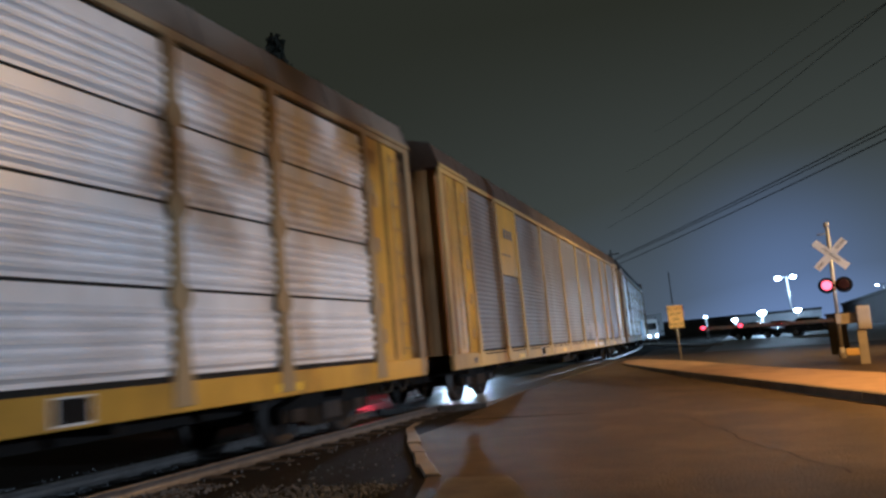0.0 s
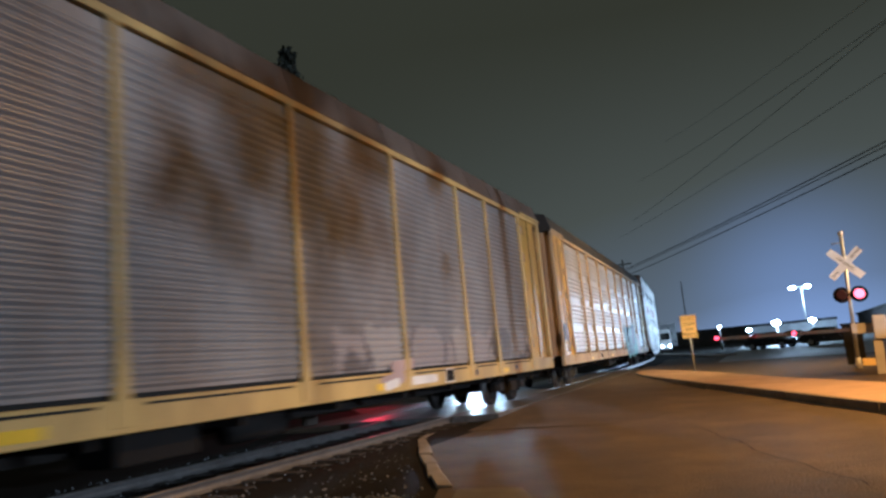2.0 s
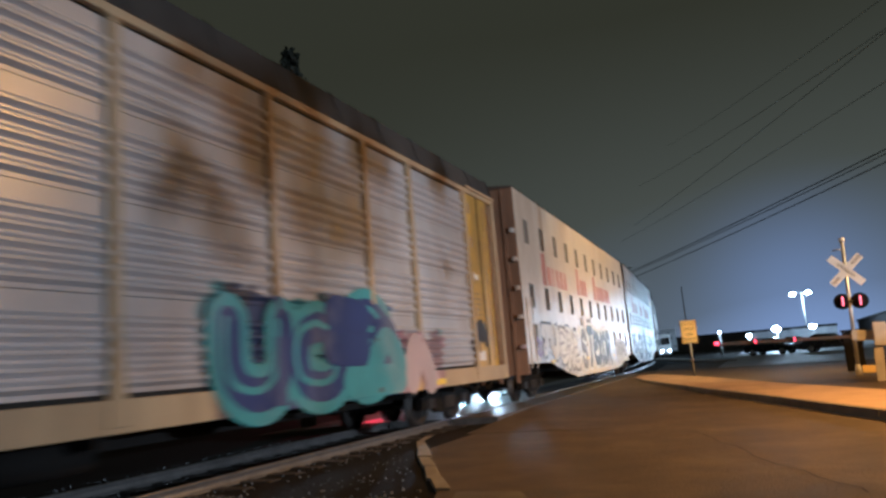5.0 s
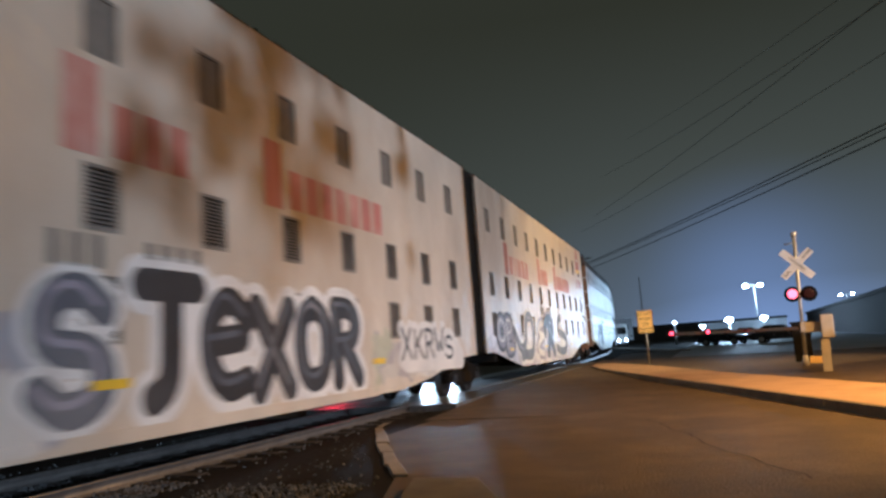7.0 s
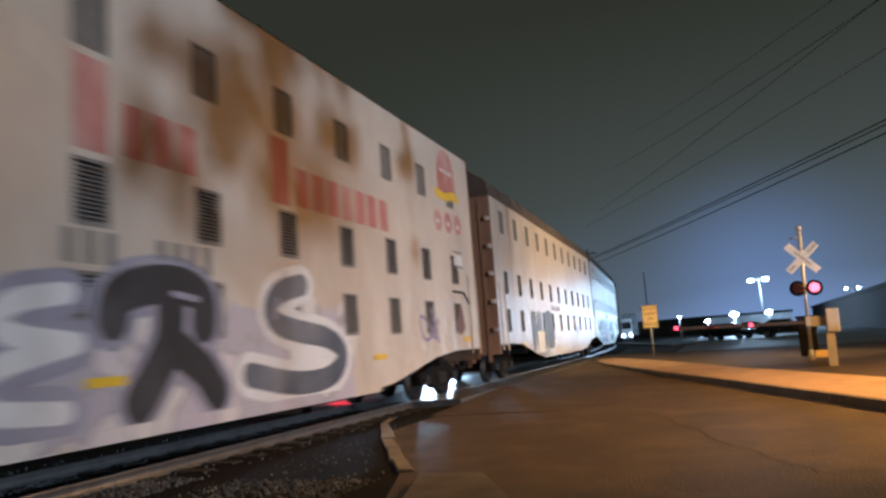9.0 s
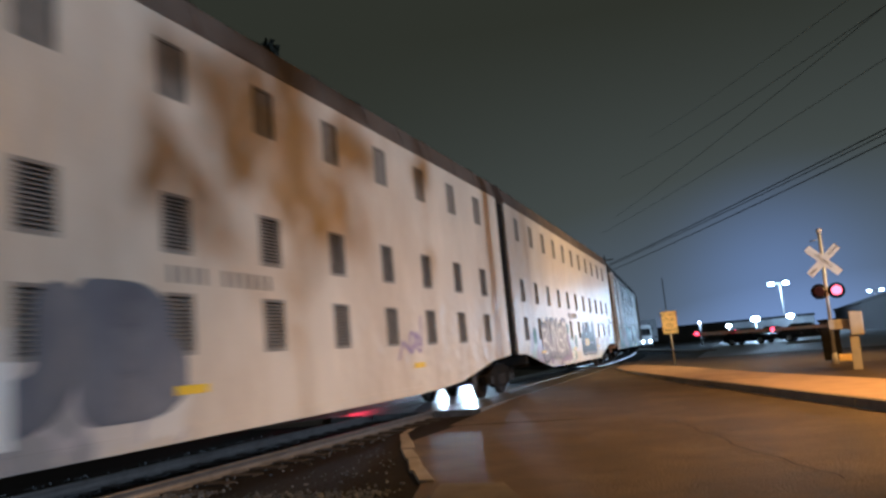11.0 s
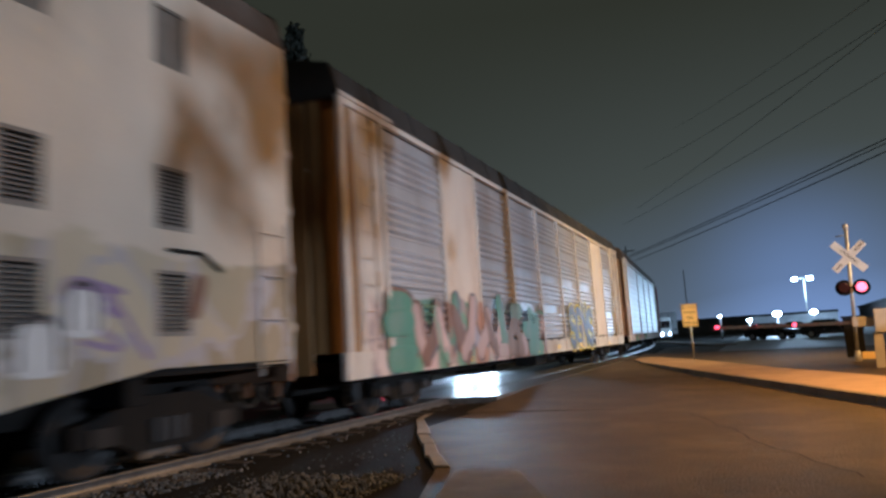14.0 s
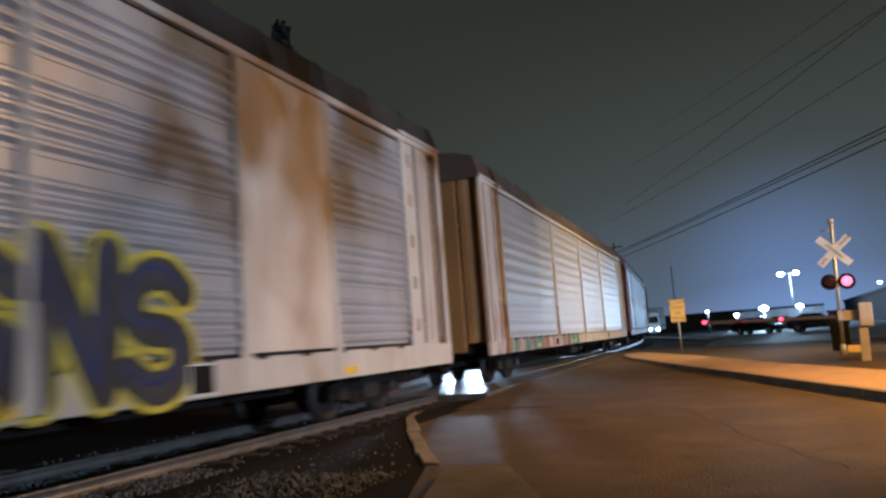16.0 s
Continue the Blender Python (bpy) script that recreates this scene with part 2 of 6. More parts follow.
M_ink = mat("black spray paint", (0.035, 0.035, 0.04), 0.45, vary=0.4, scale=2.0, bump=0.03, stain=(0.10, 0.10, 0.11), stain_amount=0.5)
M_spray_w = mat("white spray paint", (0.72, 0.71, 0.70), 0.5, vary=0.15, scale=2.0, bump=0.03, stain=(0.36, 0.34, 0.33), stain_amount=0.45, streak=2)
M_spray_g = mat("grey lilac spray paint", (0.29, 0.28, 0.35), 0.5, vary=0.3, scale=1.5, bump=0.03, stain=(0.36, 0.34, 0.33), stain_amount=0.45, streak=2)
M_spray_d = mat("slate spray paint", (0.10, 0.11, 0.14), 0.5, vary=0.4, scale=1.5, bump=0.03, stain=(0.36, 0.34, 0.33), stain_amount=0.45, streak=2)
M_spray_green = mat("teal spray paint", (0.09, 0.22, 0.17), 0.5, vary=0.3, scale=1.5, bump=0.03, stain=(0.36, 0.34, 0.33), stain_amount=0.45, streak=2)
M_spray_p = mat("purple spray paint", (0.27, 0.20, 0.34), 0.5, vary=0.3, scale=1.5, bump=0.03, stain=(0.36, 0.34, 0.33), stain_amount=0.45, streak=2)
M_spray_teal = mat("teal blue spray paint", (0.06, 0.24, 0.27), 0.5, vary=0.35, scale=1.5, bump=0.03, stain=(0.36, 0.34, 0.33), stain_amount=0.45, streak=2)
M_spray_navy = mat("navy spray paint", (0.02, 0.035, 0.13), 0.5, vary=0.4, scale=1.5, bump=0.03, stain=(0.36, 0.34, 0.33), stain_amount=0.45, streak=2)
M_spray_rose = mat("dull rose spray paint", (0.40, 0.30, 0.29), 0.5, vary=0.3, scale=1.5, bump=0.03, stain=(0.36, 0.34, 0.33), stain_amount=0.45, streak=2)
M_spray_b = mat("brown spray paint", (0.17, 0.095, 0.07), 0.5, vary=0.35, scale=1.5, bump=0.03, stain=(0.36, 0.34, 0.33), stain_amount=0.45, streak=2)
M_spray_y = mat("yellow spray paint", (0.60, 0.50, 0.05), 0.5, vary=0.3, scale=1.5, bump=0.03, stain=(0.36, 0.34, 0.33), stain_amount=0.45, streak=2)
M_stencil = mat("worn dark stencil", (0.19, 0.175, 0.16), 0.6, vary=0.3, scale=5, bump=0.02)
M_placard = mat("paper white placard", (0.75, 0.75, 0.74), 0.6, vary=0.1, scale=3, bump=0.02)
M_reflector = mat("yellow reflector strip", (0.75, 0.50, 0.03), 0.35, vary=0.15, scale=3, bump=0.02)
M_sign = mat("yellow sign face", (0.80, 0.56, 0.16), 0.5, vary=0.1, scale=2, bump=0.03)
M_signwhite = mat("white reflective sheeting", (0.78, 0.76, 0.72), 0.5, vary=0.1, scale=2, bump=0.03)
M_text = mat("black sign lettering", (0.02, 0.02, 0.02), 0.5, vary=0.1)
M_galv = mat("galvanised post", (0.45, 0.45, 0.44), 0.45, 0.6, vary=0.2, scale=4, bump=0.06)
M_cabinet = mat("aluminium painted casing", (0.50, 0.47, 0.42), 0.5, 0.2, vary=0.2, scale=3, bump=0.06, stain=(0.25, 0.20, 0.15), stain_amount=0.5)
M_armback = mat("dull grey arm back", (0.05, 0.05, 0.052), 0.6, vary=0.2, scale=3)
M_armback2 = mat("dull brownish arm back", (0.06, 0.042, 0.04), 0.6, vary=0.2, scale=3)
M_wire = mat("black cable", (0.012, 0.012, 0.012), 0.7, vary=0.2)
M_wood = mat("grey utility pole wood", (0.10, 0.08, 0.065), 0.9, vary=0.3, scale=4, bump=0.5)
M_bark = mat("dark bark", (0.055, 0.042, 0.033), 0.95, vary=0.4, scale=5, bump=0.8)
# darker copy of the leaf colour, so the tree stands as unlit
M_leaf_unlit = mat("leaves darkened to a silhouette", (0.012, 0.015, 0.009), 0.8, vary=0.5, scale=6, bump=0.1)
M_leaf = mat("dark green leaves", (0.045, 0.065, 0.025), 0.65, vary=0.5, scale=6, bump=0.1)
M_wall = mat("dark stucco wall", (0.10, 0.09, 0.085), 0.9, vary=0.25, scale=0.8, bump=0.3)
# pale bluish tone stands in for the veil of lamp light
M_lotwall = mat("block wall paled for lamp haze", (0.38, 0.39, 0.42), 0.8, vary=0.3, scale=0.6, bump=0.2, stain=(0.18, 0.18, 0.19), stain_amount=0.6)
M_board = mat("dark brown boards", (0.022, 0.018, 0.020), 0.9, vary=0.3, scale=1.0, bump=0.3)
M_bldroof = mat("dark roofing", (0.014, 0.013, 0.013), 0.95, vary=0.3, scale=1.0, bump=0.3)
M_carpaint1 = mat("dark car paint", (0.03, 0.033, 0.04), 0.25, 0.3, vary=0.1, scale=2, bump=0.0)
M_carpaint2 = mat("silver car paint", (0.35, 0.36, 0.38), 0.3, 0.5, vary=0.1, scale=2, bump=0.0)
M_truckwhite = mat("white truck paint", (0.75, 0.75, 0.75), 0.35, vary=0.1, scale=2, bump=0.0)
M_tyre = mat("tyre rubber", (0.02, 0.02, 0.02), 0.85, vary=0.2, scale=8)
M_glass = glassy("dark car glass", (0.012, 0.014, 0.016))
G_white = glow("flood lamp glow", (0.80, 0.92, 1.0), 60)
G_small = glow("distant lamp glow", (0.82, 0.92, 1.0), 30)
G_head = glow("headlight glow", (0.88, 0.94, 1.0), 60)
G_red = glow("red signal glow", (1.0, 0.03, 0.07), 5)
G_redhot = glow("bright red lens glow", (1.0, 0.10, 0.16), 3.2)
M_lensdark = mat("unlit red lens", (0.03, 0.004, 0.006), 0.4, vary=0.1)

# ---- mesh helpers ----


def box(bm, x0, x1, y0, y1, z0, z1, m=None):
    v = [bm.verts.new(p) for p in ((x0, y0, z0), (x1, y0, z0), (x1, y1, z0), (x0, y1, z0), (x0, y0, z1), (x1, y0, z1), (x1, y1, z1), (x0, y1, z1))]
    if m:
        for k in v:
            k.co = m @ k.co
    for f in ((3, 2, 1, 0), (4, 5, 6, 7), (0, 1, 5, 4), (1, 2, 6, 5), (2, 3, 7, 6), (3, 0, 4, 7)):
        bm.faces.new([v[i] for i in f])
    return v


def rod(bm, a, b, r0, r1=None, seg=8):
    a, b = Vector(a), Vector(b)
    r1 = r0 if r1 is None else r1
    q = (b - a).to_track_quat("Z", "Y")
    ring = [[bm.verts.new(c + q @ Vector((r * math.cos(2 * math.pi * i / seg), r * math.sin(2 * math.pi * i / seg), 0))) for i in range(seg)] for c, r in ((a, r0), (b, r1))]
    for i in range(seg):
        bm.faces.new((ring[0][i], ring[0][(i + 1) % seg], ring[1][(i + 1) % seg], ring[1][i]))
    bm.faces.new(ring[0][::-1])
    bm.faces.new(ring[1])


def sweep(bm, outline, stations, close=True, caps=True):
    """Sweeps a list of (a, c) outline points over stations, each a function of (a, c) that gives a place."""
    rings = [[bm.verts.new(st(a, c)) for a, c in outline] for st in stations]
    k = len(outline)
    for r0, r1 in zip(rings, rings[1:]):
        for i in range(k if close else k - 1):
            bm.faces.new((r0[i], r0[(i + 1) % k], r1[(i + 1) % k], r1[i]))
    if caps and close:
        bm.faces.new(rings[0][::-1])
        bm.faces.new(rings[-1])


def along_y(y):
    return lambda a, c: (a, y, c)


def finish(bm, name, material, smooth=False, bevel=0.0):
    if bevel:
        bmesh.ops.bevel(bm, geom=bm.edges[:], offset=bevel, segments=1, affect="EDGES")
    bmesh.ops.recalc_face_normals(bm, faces=bm.faces[:])
    me = bpy.data.meshes.new(name)
    bm.to_mesh(me)
    bm.free()
    me.materials.append(material)
    if smooth:
        for p in me.polygons:
            p.use_smooth = True
    return me


def part(name, bm, material, parent, label="", smooth=False, bevel=0.0):
    ob = new(name, finish(bm, name, material, smooth, bevel))
    ob.parent = parent
    if label:
        ob["label"] = label
    return ob


def part_box(name, b, material, parent, label="", bevel=0.0):
    bm = bmesh.new()
    box(bm, *b)
    return part(name, bm, material, parent, label, False, bevel)


def part_rod(name, a, b, r, material, parent, label="", r1=None, seg=8):
    bm = bmesh.new()
    rod(bm, a, b, r, r1, seg)
    return part(name, bm, material, parent, label, True)


def thing(name, label, category, at=None, group="", kind=""):
    ob = new(name)
    ob.empty_display_size = 0.3
    if at is not None:
        ob.matrix_world = at
    return tagged(ob, label, category, group, kind)


def structure(name, bm, material, label="", smooth=False):
    ob = new(name, finish(bm, name, material, smooth))
    return tagged(ob, label, "", "", "structure")


# ---- the line of the track ----
SIDE, HALF, RAILTOP = 5.726, 1.525, 0.18


def heading(s):
    u = min(max(s - 7.32, 0.0), 110.0)
    return 0.0011866 * u + 7.829e-6 * u * u


STEP = 0.5
_pts = []
_x, _y = -SIDE - HALF, -60.0
for _i in range(900):
    _pts.append((_x, _y))
    _h = heading(-60 + (_i + 0.5) * STEP)
    _x, _y = _x - math.sin(_h) * STEP, _y + math.cos(_h) * STEP


def on_track(s, side=0.0, z=0.0):
    """A place on the track's line, s metres along it, side metres towards the road."""
    k = min(max((s + 60) / STEP, 0), 898.0)
    i = int(k)
    f = k - i
    h = heading(s)
    x = _pts[i][0] * (1 - f) + _pts[i + 1][0] * f
    y = _pts[i][1] * (1 - f) + _pts[i + 1][1] * f
    return Vector((x + side * math.cos(h), y + side * math.sin(h), z))


def travelled(t):
    return 10.849 * t + 0.01444 * ((t - 8) ** 2 - 64)

# ---- ground, road, track ----
bm = bmesh.new()
for q in (((-900, -900), (900, -900), (900, 1500), (-900, 1500)),):
    bm.faces.new([bm.verts.new((*p, 0.0)) for p in q])
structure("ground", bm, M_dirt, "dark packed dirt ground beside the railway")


def slab(name, corners, z0, z1, material, label):
    b = bmesh.new()
    lo = [b.verts.new((x, y, z0)) for x, y in corners]
    hi = [b.verts.new((x, y, z1)) for x, y in corners]
    k = len(corners)
    b.faces.new(lo[::-1])
    b.faces.new(hi)
    for i in range(k):
        b.faces.new((lo[i], lo[(i + 1) % k], hi[(i + 1) % k], hi[i]))
    return structure(name, b, material, label)


# the road comes past the camera and meets the track at a sharp angle
slab("road", [(-3.35, 7.25), (-4.72, 9.8), (-6.0, 12.4), (-6.22, 15.6), (-6.5, 40), (-9.2, 62), (-1, 62), (30, 50), (60, 20), (60, -30), (-2.6, -30), (-2.6, 5.0)], -0.3, 0.02, M_asphalt,
     "worn patched asphalt road under orange light")
slab("road_far", [(-8.5, 15.5), (-40, 60), (-30, 75), (-8.9, 40)], -0.3, 0.02, M_asphalt, "asphalt road beyond the track")
# edge strip of broken concrete between road and ballast
EDGE = [(-3.28, 7.25), (-3.72, 8.0), (-4.25, 9.0), (-4.75, 9.9), (-5.3, 11.0), (-5.8, 12.0), (-6.1, 13.1)]
random.seed(5)
strip = thing("edge_strip", "narrow broken concrete strip along the road edge", "edging", kind="structure")
for (xa, ya), (xb, yb) in zip(EDGE, EDGE[1:]):
    bm = bmesh.new()
    w = 0.085 + random.uniform(-0.03, 0.02)
    dx, dy = (xb - xa) * 0.985, (yb - ya) * 0.985
    for z in (-0.1, 0.045 + random.uniform(-0.012, 0.008)):
        for p in ((xa - w, ya), (xa + w, ya), (xa + dx + w, ya + dy), (xa + dx - w, ya + dy)):
            bm.verts.new((p[0] + random.uniform(-0.02, 0.02), p[1], z))
    bm.verts.ensure_lookup_table()
    v = bm.verts
    for f in ((3, 2, 1, 0), (4, 5, 6, 7), (0, 1, 5, 4), (1, 2, 6, 5), (2, 3, 7, 6), (3, 0, 4, 7)):
        bm.faces.new([v[i] for i in f])
    part("concrete_piece", bm, M_concrete, strip, bevel=0.012)

# raised concrete corner at the road's near edge
bm = bmesh.new()
box(bm, -2.88, -2.19, 3.0, 6.6, -0.1, 0.13)
for v in bm.verts:
    if v.co.y < 5:
        v.co.x += 1.85 if v.co.x > -2.5 else 1.0
corner = new("concrete_corner", finish(bm, "concrete_corner", M_kerb, False, 0.03))
tagged(corner, "worn concrete kerb corner at the road edge", "kerb", kind="structure")

# island with its kerb, built of kerb stones
KERB = [(-5.75, 34.4), (-4.74, 30.4), (-3.2, 25.7), (-1.8, 21.5), (-0.26, 17.3), (0.72, 14.4), (1.4, 12.5), (1.98, 10.8), (3.3, 6.6), (4.9, 1.5)]
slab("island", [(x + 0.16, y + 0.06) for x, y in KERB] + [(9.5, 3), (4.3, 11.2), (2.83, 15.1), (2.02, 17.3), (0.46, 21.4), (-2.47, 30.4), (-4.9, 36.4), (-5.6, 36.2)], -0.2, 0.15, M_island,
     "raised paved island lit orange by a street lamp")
kerb = thing("kerb", "dirty concrete kerb round the island", "kerb", kind="structure")
for (xa, ya), (xb, yb) in zip(KERB, KERB[1:]):
    n = max(1, round(math.hypot(xb - xa, yb - ya) / 1.5))
    for i in range(n):
        a, b = Vector((xa, ya, 0)).lerp(Vector((xb, yb, 0)), i / n), Vector((xa, ya, 0)).lerp(Vector((xb, yb, 0)), (i + 0.988) / n)
        way = (b - a).normalized()
        side = Vector((way.y, -way.x, 0)) * -0.16
        if side.x < 0:
            side = -side
        bm = bmesh.new()
        lo = [bm.verts.new(p) for p in (a, b, b + side, a + side)]
        hi = [bm.verts.new(p + Vector((0, 0, 0.165))) for p in (a + side * 0.25, b + side * 0.25, b + side, a + side)]
        for v in lo:
            v.co.z = -0.1
        bm.faces.new(lo[::-1])
        bm.faces.new(hi)
        for k in range(4):
            bm.faces.new((lo[k], lo[(k + 1) % 4], hi[(k + 1) % 4], hi[k]))
        part("kerb_stone", bm, M_kerb, kerb)

# road surface marks: patch and crack of tar
bm = bmesh.new()
random.seed(11)
px, py = -1.15, 11.9
for k in range(26):
    nx, ny = px + random.uniform(0.02, 0.115), py - 0.19 + random.uniform(-0.03, 0.03)
    vv = [bm.verts.new(p) for p in ((px, py, 0.0245), (px + 0.018, py, 0.0245), (nx + 0.018, ny, 0.0245), (nx, ny, 0.0245))]
    bm.faces.new(vv)
    px, py = nx, ny
structure("tar_crack", bm, M_dark, "tar-filled crack in the asphalt")

# pale scuffs beside the crack, and a thin pale strip at the foot of the kerb
bm = bmesh.new()
for k in range(9):
    x, y = -0.75 + 0.1 * k + random.uniform(-0.04, 0.04), 9.2 - 0.13 * k + random.uniform(-0.15, 0.15)
    a, b = random.uniform(0.06, 0.16), random.uniform(0.012, 0.03)
    bm.faces.new([bm.verts.new((x + u * a, y + v * b - u * 0.03, 0.0242)) for u, v in ((-1, 0), (-0.3, -1), (0.7, -0.6), (1, 0.1), (0.2, 1), (-0.6, 0.7))])
structure("road_scuffs", bm, M_kerb, "pale scuff marks on the asphalt")
bm = bmesh.new()
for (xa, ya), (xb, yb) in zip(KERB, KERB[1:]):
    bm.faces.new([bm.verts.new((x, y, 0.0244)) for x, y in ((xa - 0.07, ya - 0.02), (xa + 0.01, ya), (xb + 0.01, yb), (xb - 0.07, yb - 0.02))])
structure("kerb_strip", bm, M_island, "thin pale strip at the foot of the kerb")

# ballast bed
bm = bmesh.new()
sweep(bm, [(-2.6, 0.0), (-1.7, 0.035), (1.7, 0.035), (2.6, 0.0), (2.6, -0.2), (-2.6, -0.2)],
      [lambda a, c, s=s: on_track(s, a, c) for s in range(-40, 291, 3)])
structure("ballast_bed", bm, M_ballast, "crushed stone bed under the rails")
RAILSHAPE = [(-0.07, 0.03), (0.07, 0.03), (0.07, 0.045), (0.012, 0.06), (0.012, 0.14), (0.036, 0.15), (0.036, 0.174), (0.026, 0.18), (-0.026, 0.18), (-0.036, 0.174), (-0.036, 0.15), (-0.012, 0.14), (-0.012, 0.06), (-0.07, 0.045)]
track = thing("railway_track", "steel rails on dark timber ties", "railway track", kind="structure")
for off in (-0.7525, 0.7525):
    bm = bmesh.new()
    sweep(bm, RAILSHAPE, [lambda a, c, s=s, o=off: on_track(s, o + a, c) for s in range(-40, 291, 2)])
    part("rail", bm, M_rail, track, "polished steel rail", True)
bm = bmesh.new()
box(bm, -1.3, 1.3, -0.11, 0.11, -0.12, 0.03)
tie_mesh = finish(bm, "tie", M_tie)
for k in range(70):
    s = -8 + k * 0.55
    if 15.2 < s < 38:
        continue
    ob = new("tie", tie_mesh)
    ob.parent = track
    h = heading(s)
    ob.matrix_basis = Matrix.Translation(on_track(s, 0, 0.02)) @ Matrix.Rotation(h, 4, "Z")
# smooth panels of the road crossing
crossing = thing("crossing_panels", "smooth dark crossing panels between the rails, wet with light", "crossing", kind="structure")
for k in range(10):
    s = 14.9 + k * 2.4
    for a, b in ((-0.66, -0.005), (0.005, 0.66), (-1.75, -0.84), (0.84, 1.92)):
        bm = bmesh.new()
        sweep(bm, [(a, 0.0), (b, 0.0), (b, 0.165), (b - 0.012, 0.172), (a + 0.012, 0.172), (a, 0.165)],
              [lambda p, c, q=q: on_track(q, p, c) for q in (s, s + 1.19, s + 2.385)])
        part("panel", bm, M_panelfloor, crossing)
# asphalt ramp that brings the road up to the rails
bm = bmesh.new()
sweep(bm, [(1.93, -0.05), (1.93, 0.166), (3.2, 0.10), (6.2, 0.012), (6.2, -0.05)], [lambda p, c, q=q: on_track(q, p, c if c < 0.05 else 0.03 + (c - 0.03) * min(1.0, (q - 13) / 4.5)) for q in range(13, 43)])
structure("ramp", bm, M_asphalt, "asphalt ramp rising to the crossing")
bm = bmesh.new()
sweep(bm, [(-1.76, -0.05), (-1.76, 0.168), (-4.5, 0.012), (-4.5, -0.05)], [lambda p, c, q=q: on_track(q, p, c) for q in range(15, 39)])
structure("ramp_far", bm, M_asphalt, "asphalt ramp beyond the crossing")

# loose stones beside the track
random.seed(21)
bm = bmesh.new()
base = [Vector(p).normalized() for p in ((1, 1, 1), (-1, 1, -1), (1, -1, -1), (-1, -1, 1), (0, 0, 1.6), (0, 0, -1.6), (1.6, 0, 0), (-1.6, 0, 0), (0, 1.6, 0), (0, -1.6, 0))]
verts, faces = [], []
hull = bmesh.new()
hv = [hull.verts.new(p) for p in base]
bmesh.ops.convex_hull(hull, input=hull.verts[:])
hull.verts.index_update()
tri = [[v.index for v in f.verts] for f in hull.faces]
basis = [v.co.copy() for v in hull.verts]
hull.free()


def edge_x(y):
    for (xa, ya), (xb, yb) in zip(EDGE, EDGE[1:]):
        if ya <= y <= yb:
            return xa + (xb - xa) * (y - ya) / (yb - ya)
    return -3.2 if y < 7.3 else -6.1


count = 0
while count < 9000:
    y = random.uniform(4.2, 13.0) if random.random() < 0.8 else random.uniform(-2, 30)
    x = random.uniform(-9.4, edge_x(y) - 0.25)
    dense = noise.noise((x * 0.9, y * 0.9, 3.0)) * 0.5 + 0.5
    if y > 6.9 and random.random() > 0.10 * dense or random.random() > dense + 0.25:
        continue
    if -8.6 < x < -5.9 and y > 13:
        continue
    r = random.uniform(0.009, 0.027)
    m = Matrix.LocRotScale((x, y, r * 0.5 + (0.03 if x < -5.6 else 0.0)), Euler((random.uniform(0, 6), random.uniform(0, 6), random.uniform(0, 6))), (r, r * random.uniform(0.6, 1), r * random.uniform(0.5, 0.9)))
    o = len(verts)
    verts += [m @ p for p in basis]
    faces += [[o + i for i in f] for f in tri]
    count += 1
bm.free()
me = bpy.data.meshes.new("loose_stones")
me.from_pydata(verts, [], faces)
me.materials.append(M_stone)
tagged(new("loose_stones", me), "loose grey ballast stones on dark dirt", "stones", kind="stuff")

# ---- railway cars ----


def wheelset(parent, y, r=0.42):
    bm = bmesh.new()
    rod(bm, (-0.85, 0, 0), (0.85, 0, 0), 0.075, seg=10)
    for sx in (-1, 1):
        prof = [(sx * 0.68, r + 0.025), (sx * 0.71, r + 0.025), (sx * 0.72, r), (sx * 0.82, r - 0.004), (sx * 0.82, r - 0.06), (sx * 0.775, r - 0.09), (sx * 0.765, 0.17), (sx * 0.83, 0.14), (sx * 0.83, 0.0), (sx * 0.68, 0.0)]
        seg = 22
        rings = []
        for i in range(seg):
            a = 2 * math.pi * i / seg
            rings.append([bm.verts.new((px, q * math.cos(a), q * math.sin(a))) for px, q in prof])
        for i in range(seg):
            for j in range(len(prof) - 1):
                bm.faces.new((rings[i][j], rings[(i + 1) % seg][j], rings[(i + 1) % seg][j + 1], rings[i][j + 1]))
    bmesh.ops.remove_doubles(bm, verts=bm.verts[:], dist=1e-5)
    ob = part("wheelset", bm, M_wheel, parent, "worn steel wheels on an axle", True)
    ob.matrix_basis = pose(0, y, r)
    WHEELS.append(ob)
    return ob


WHEELS = []
TRUCK = {}


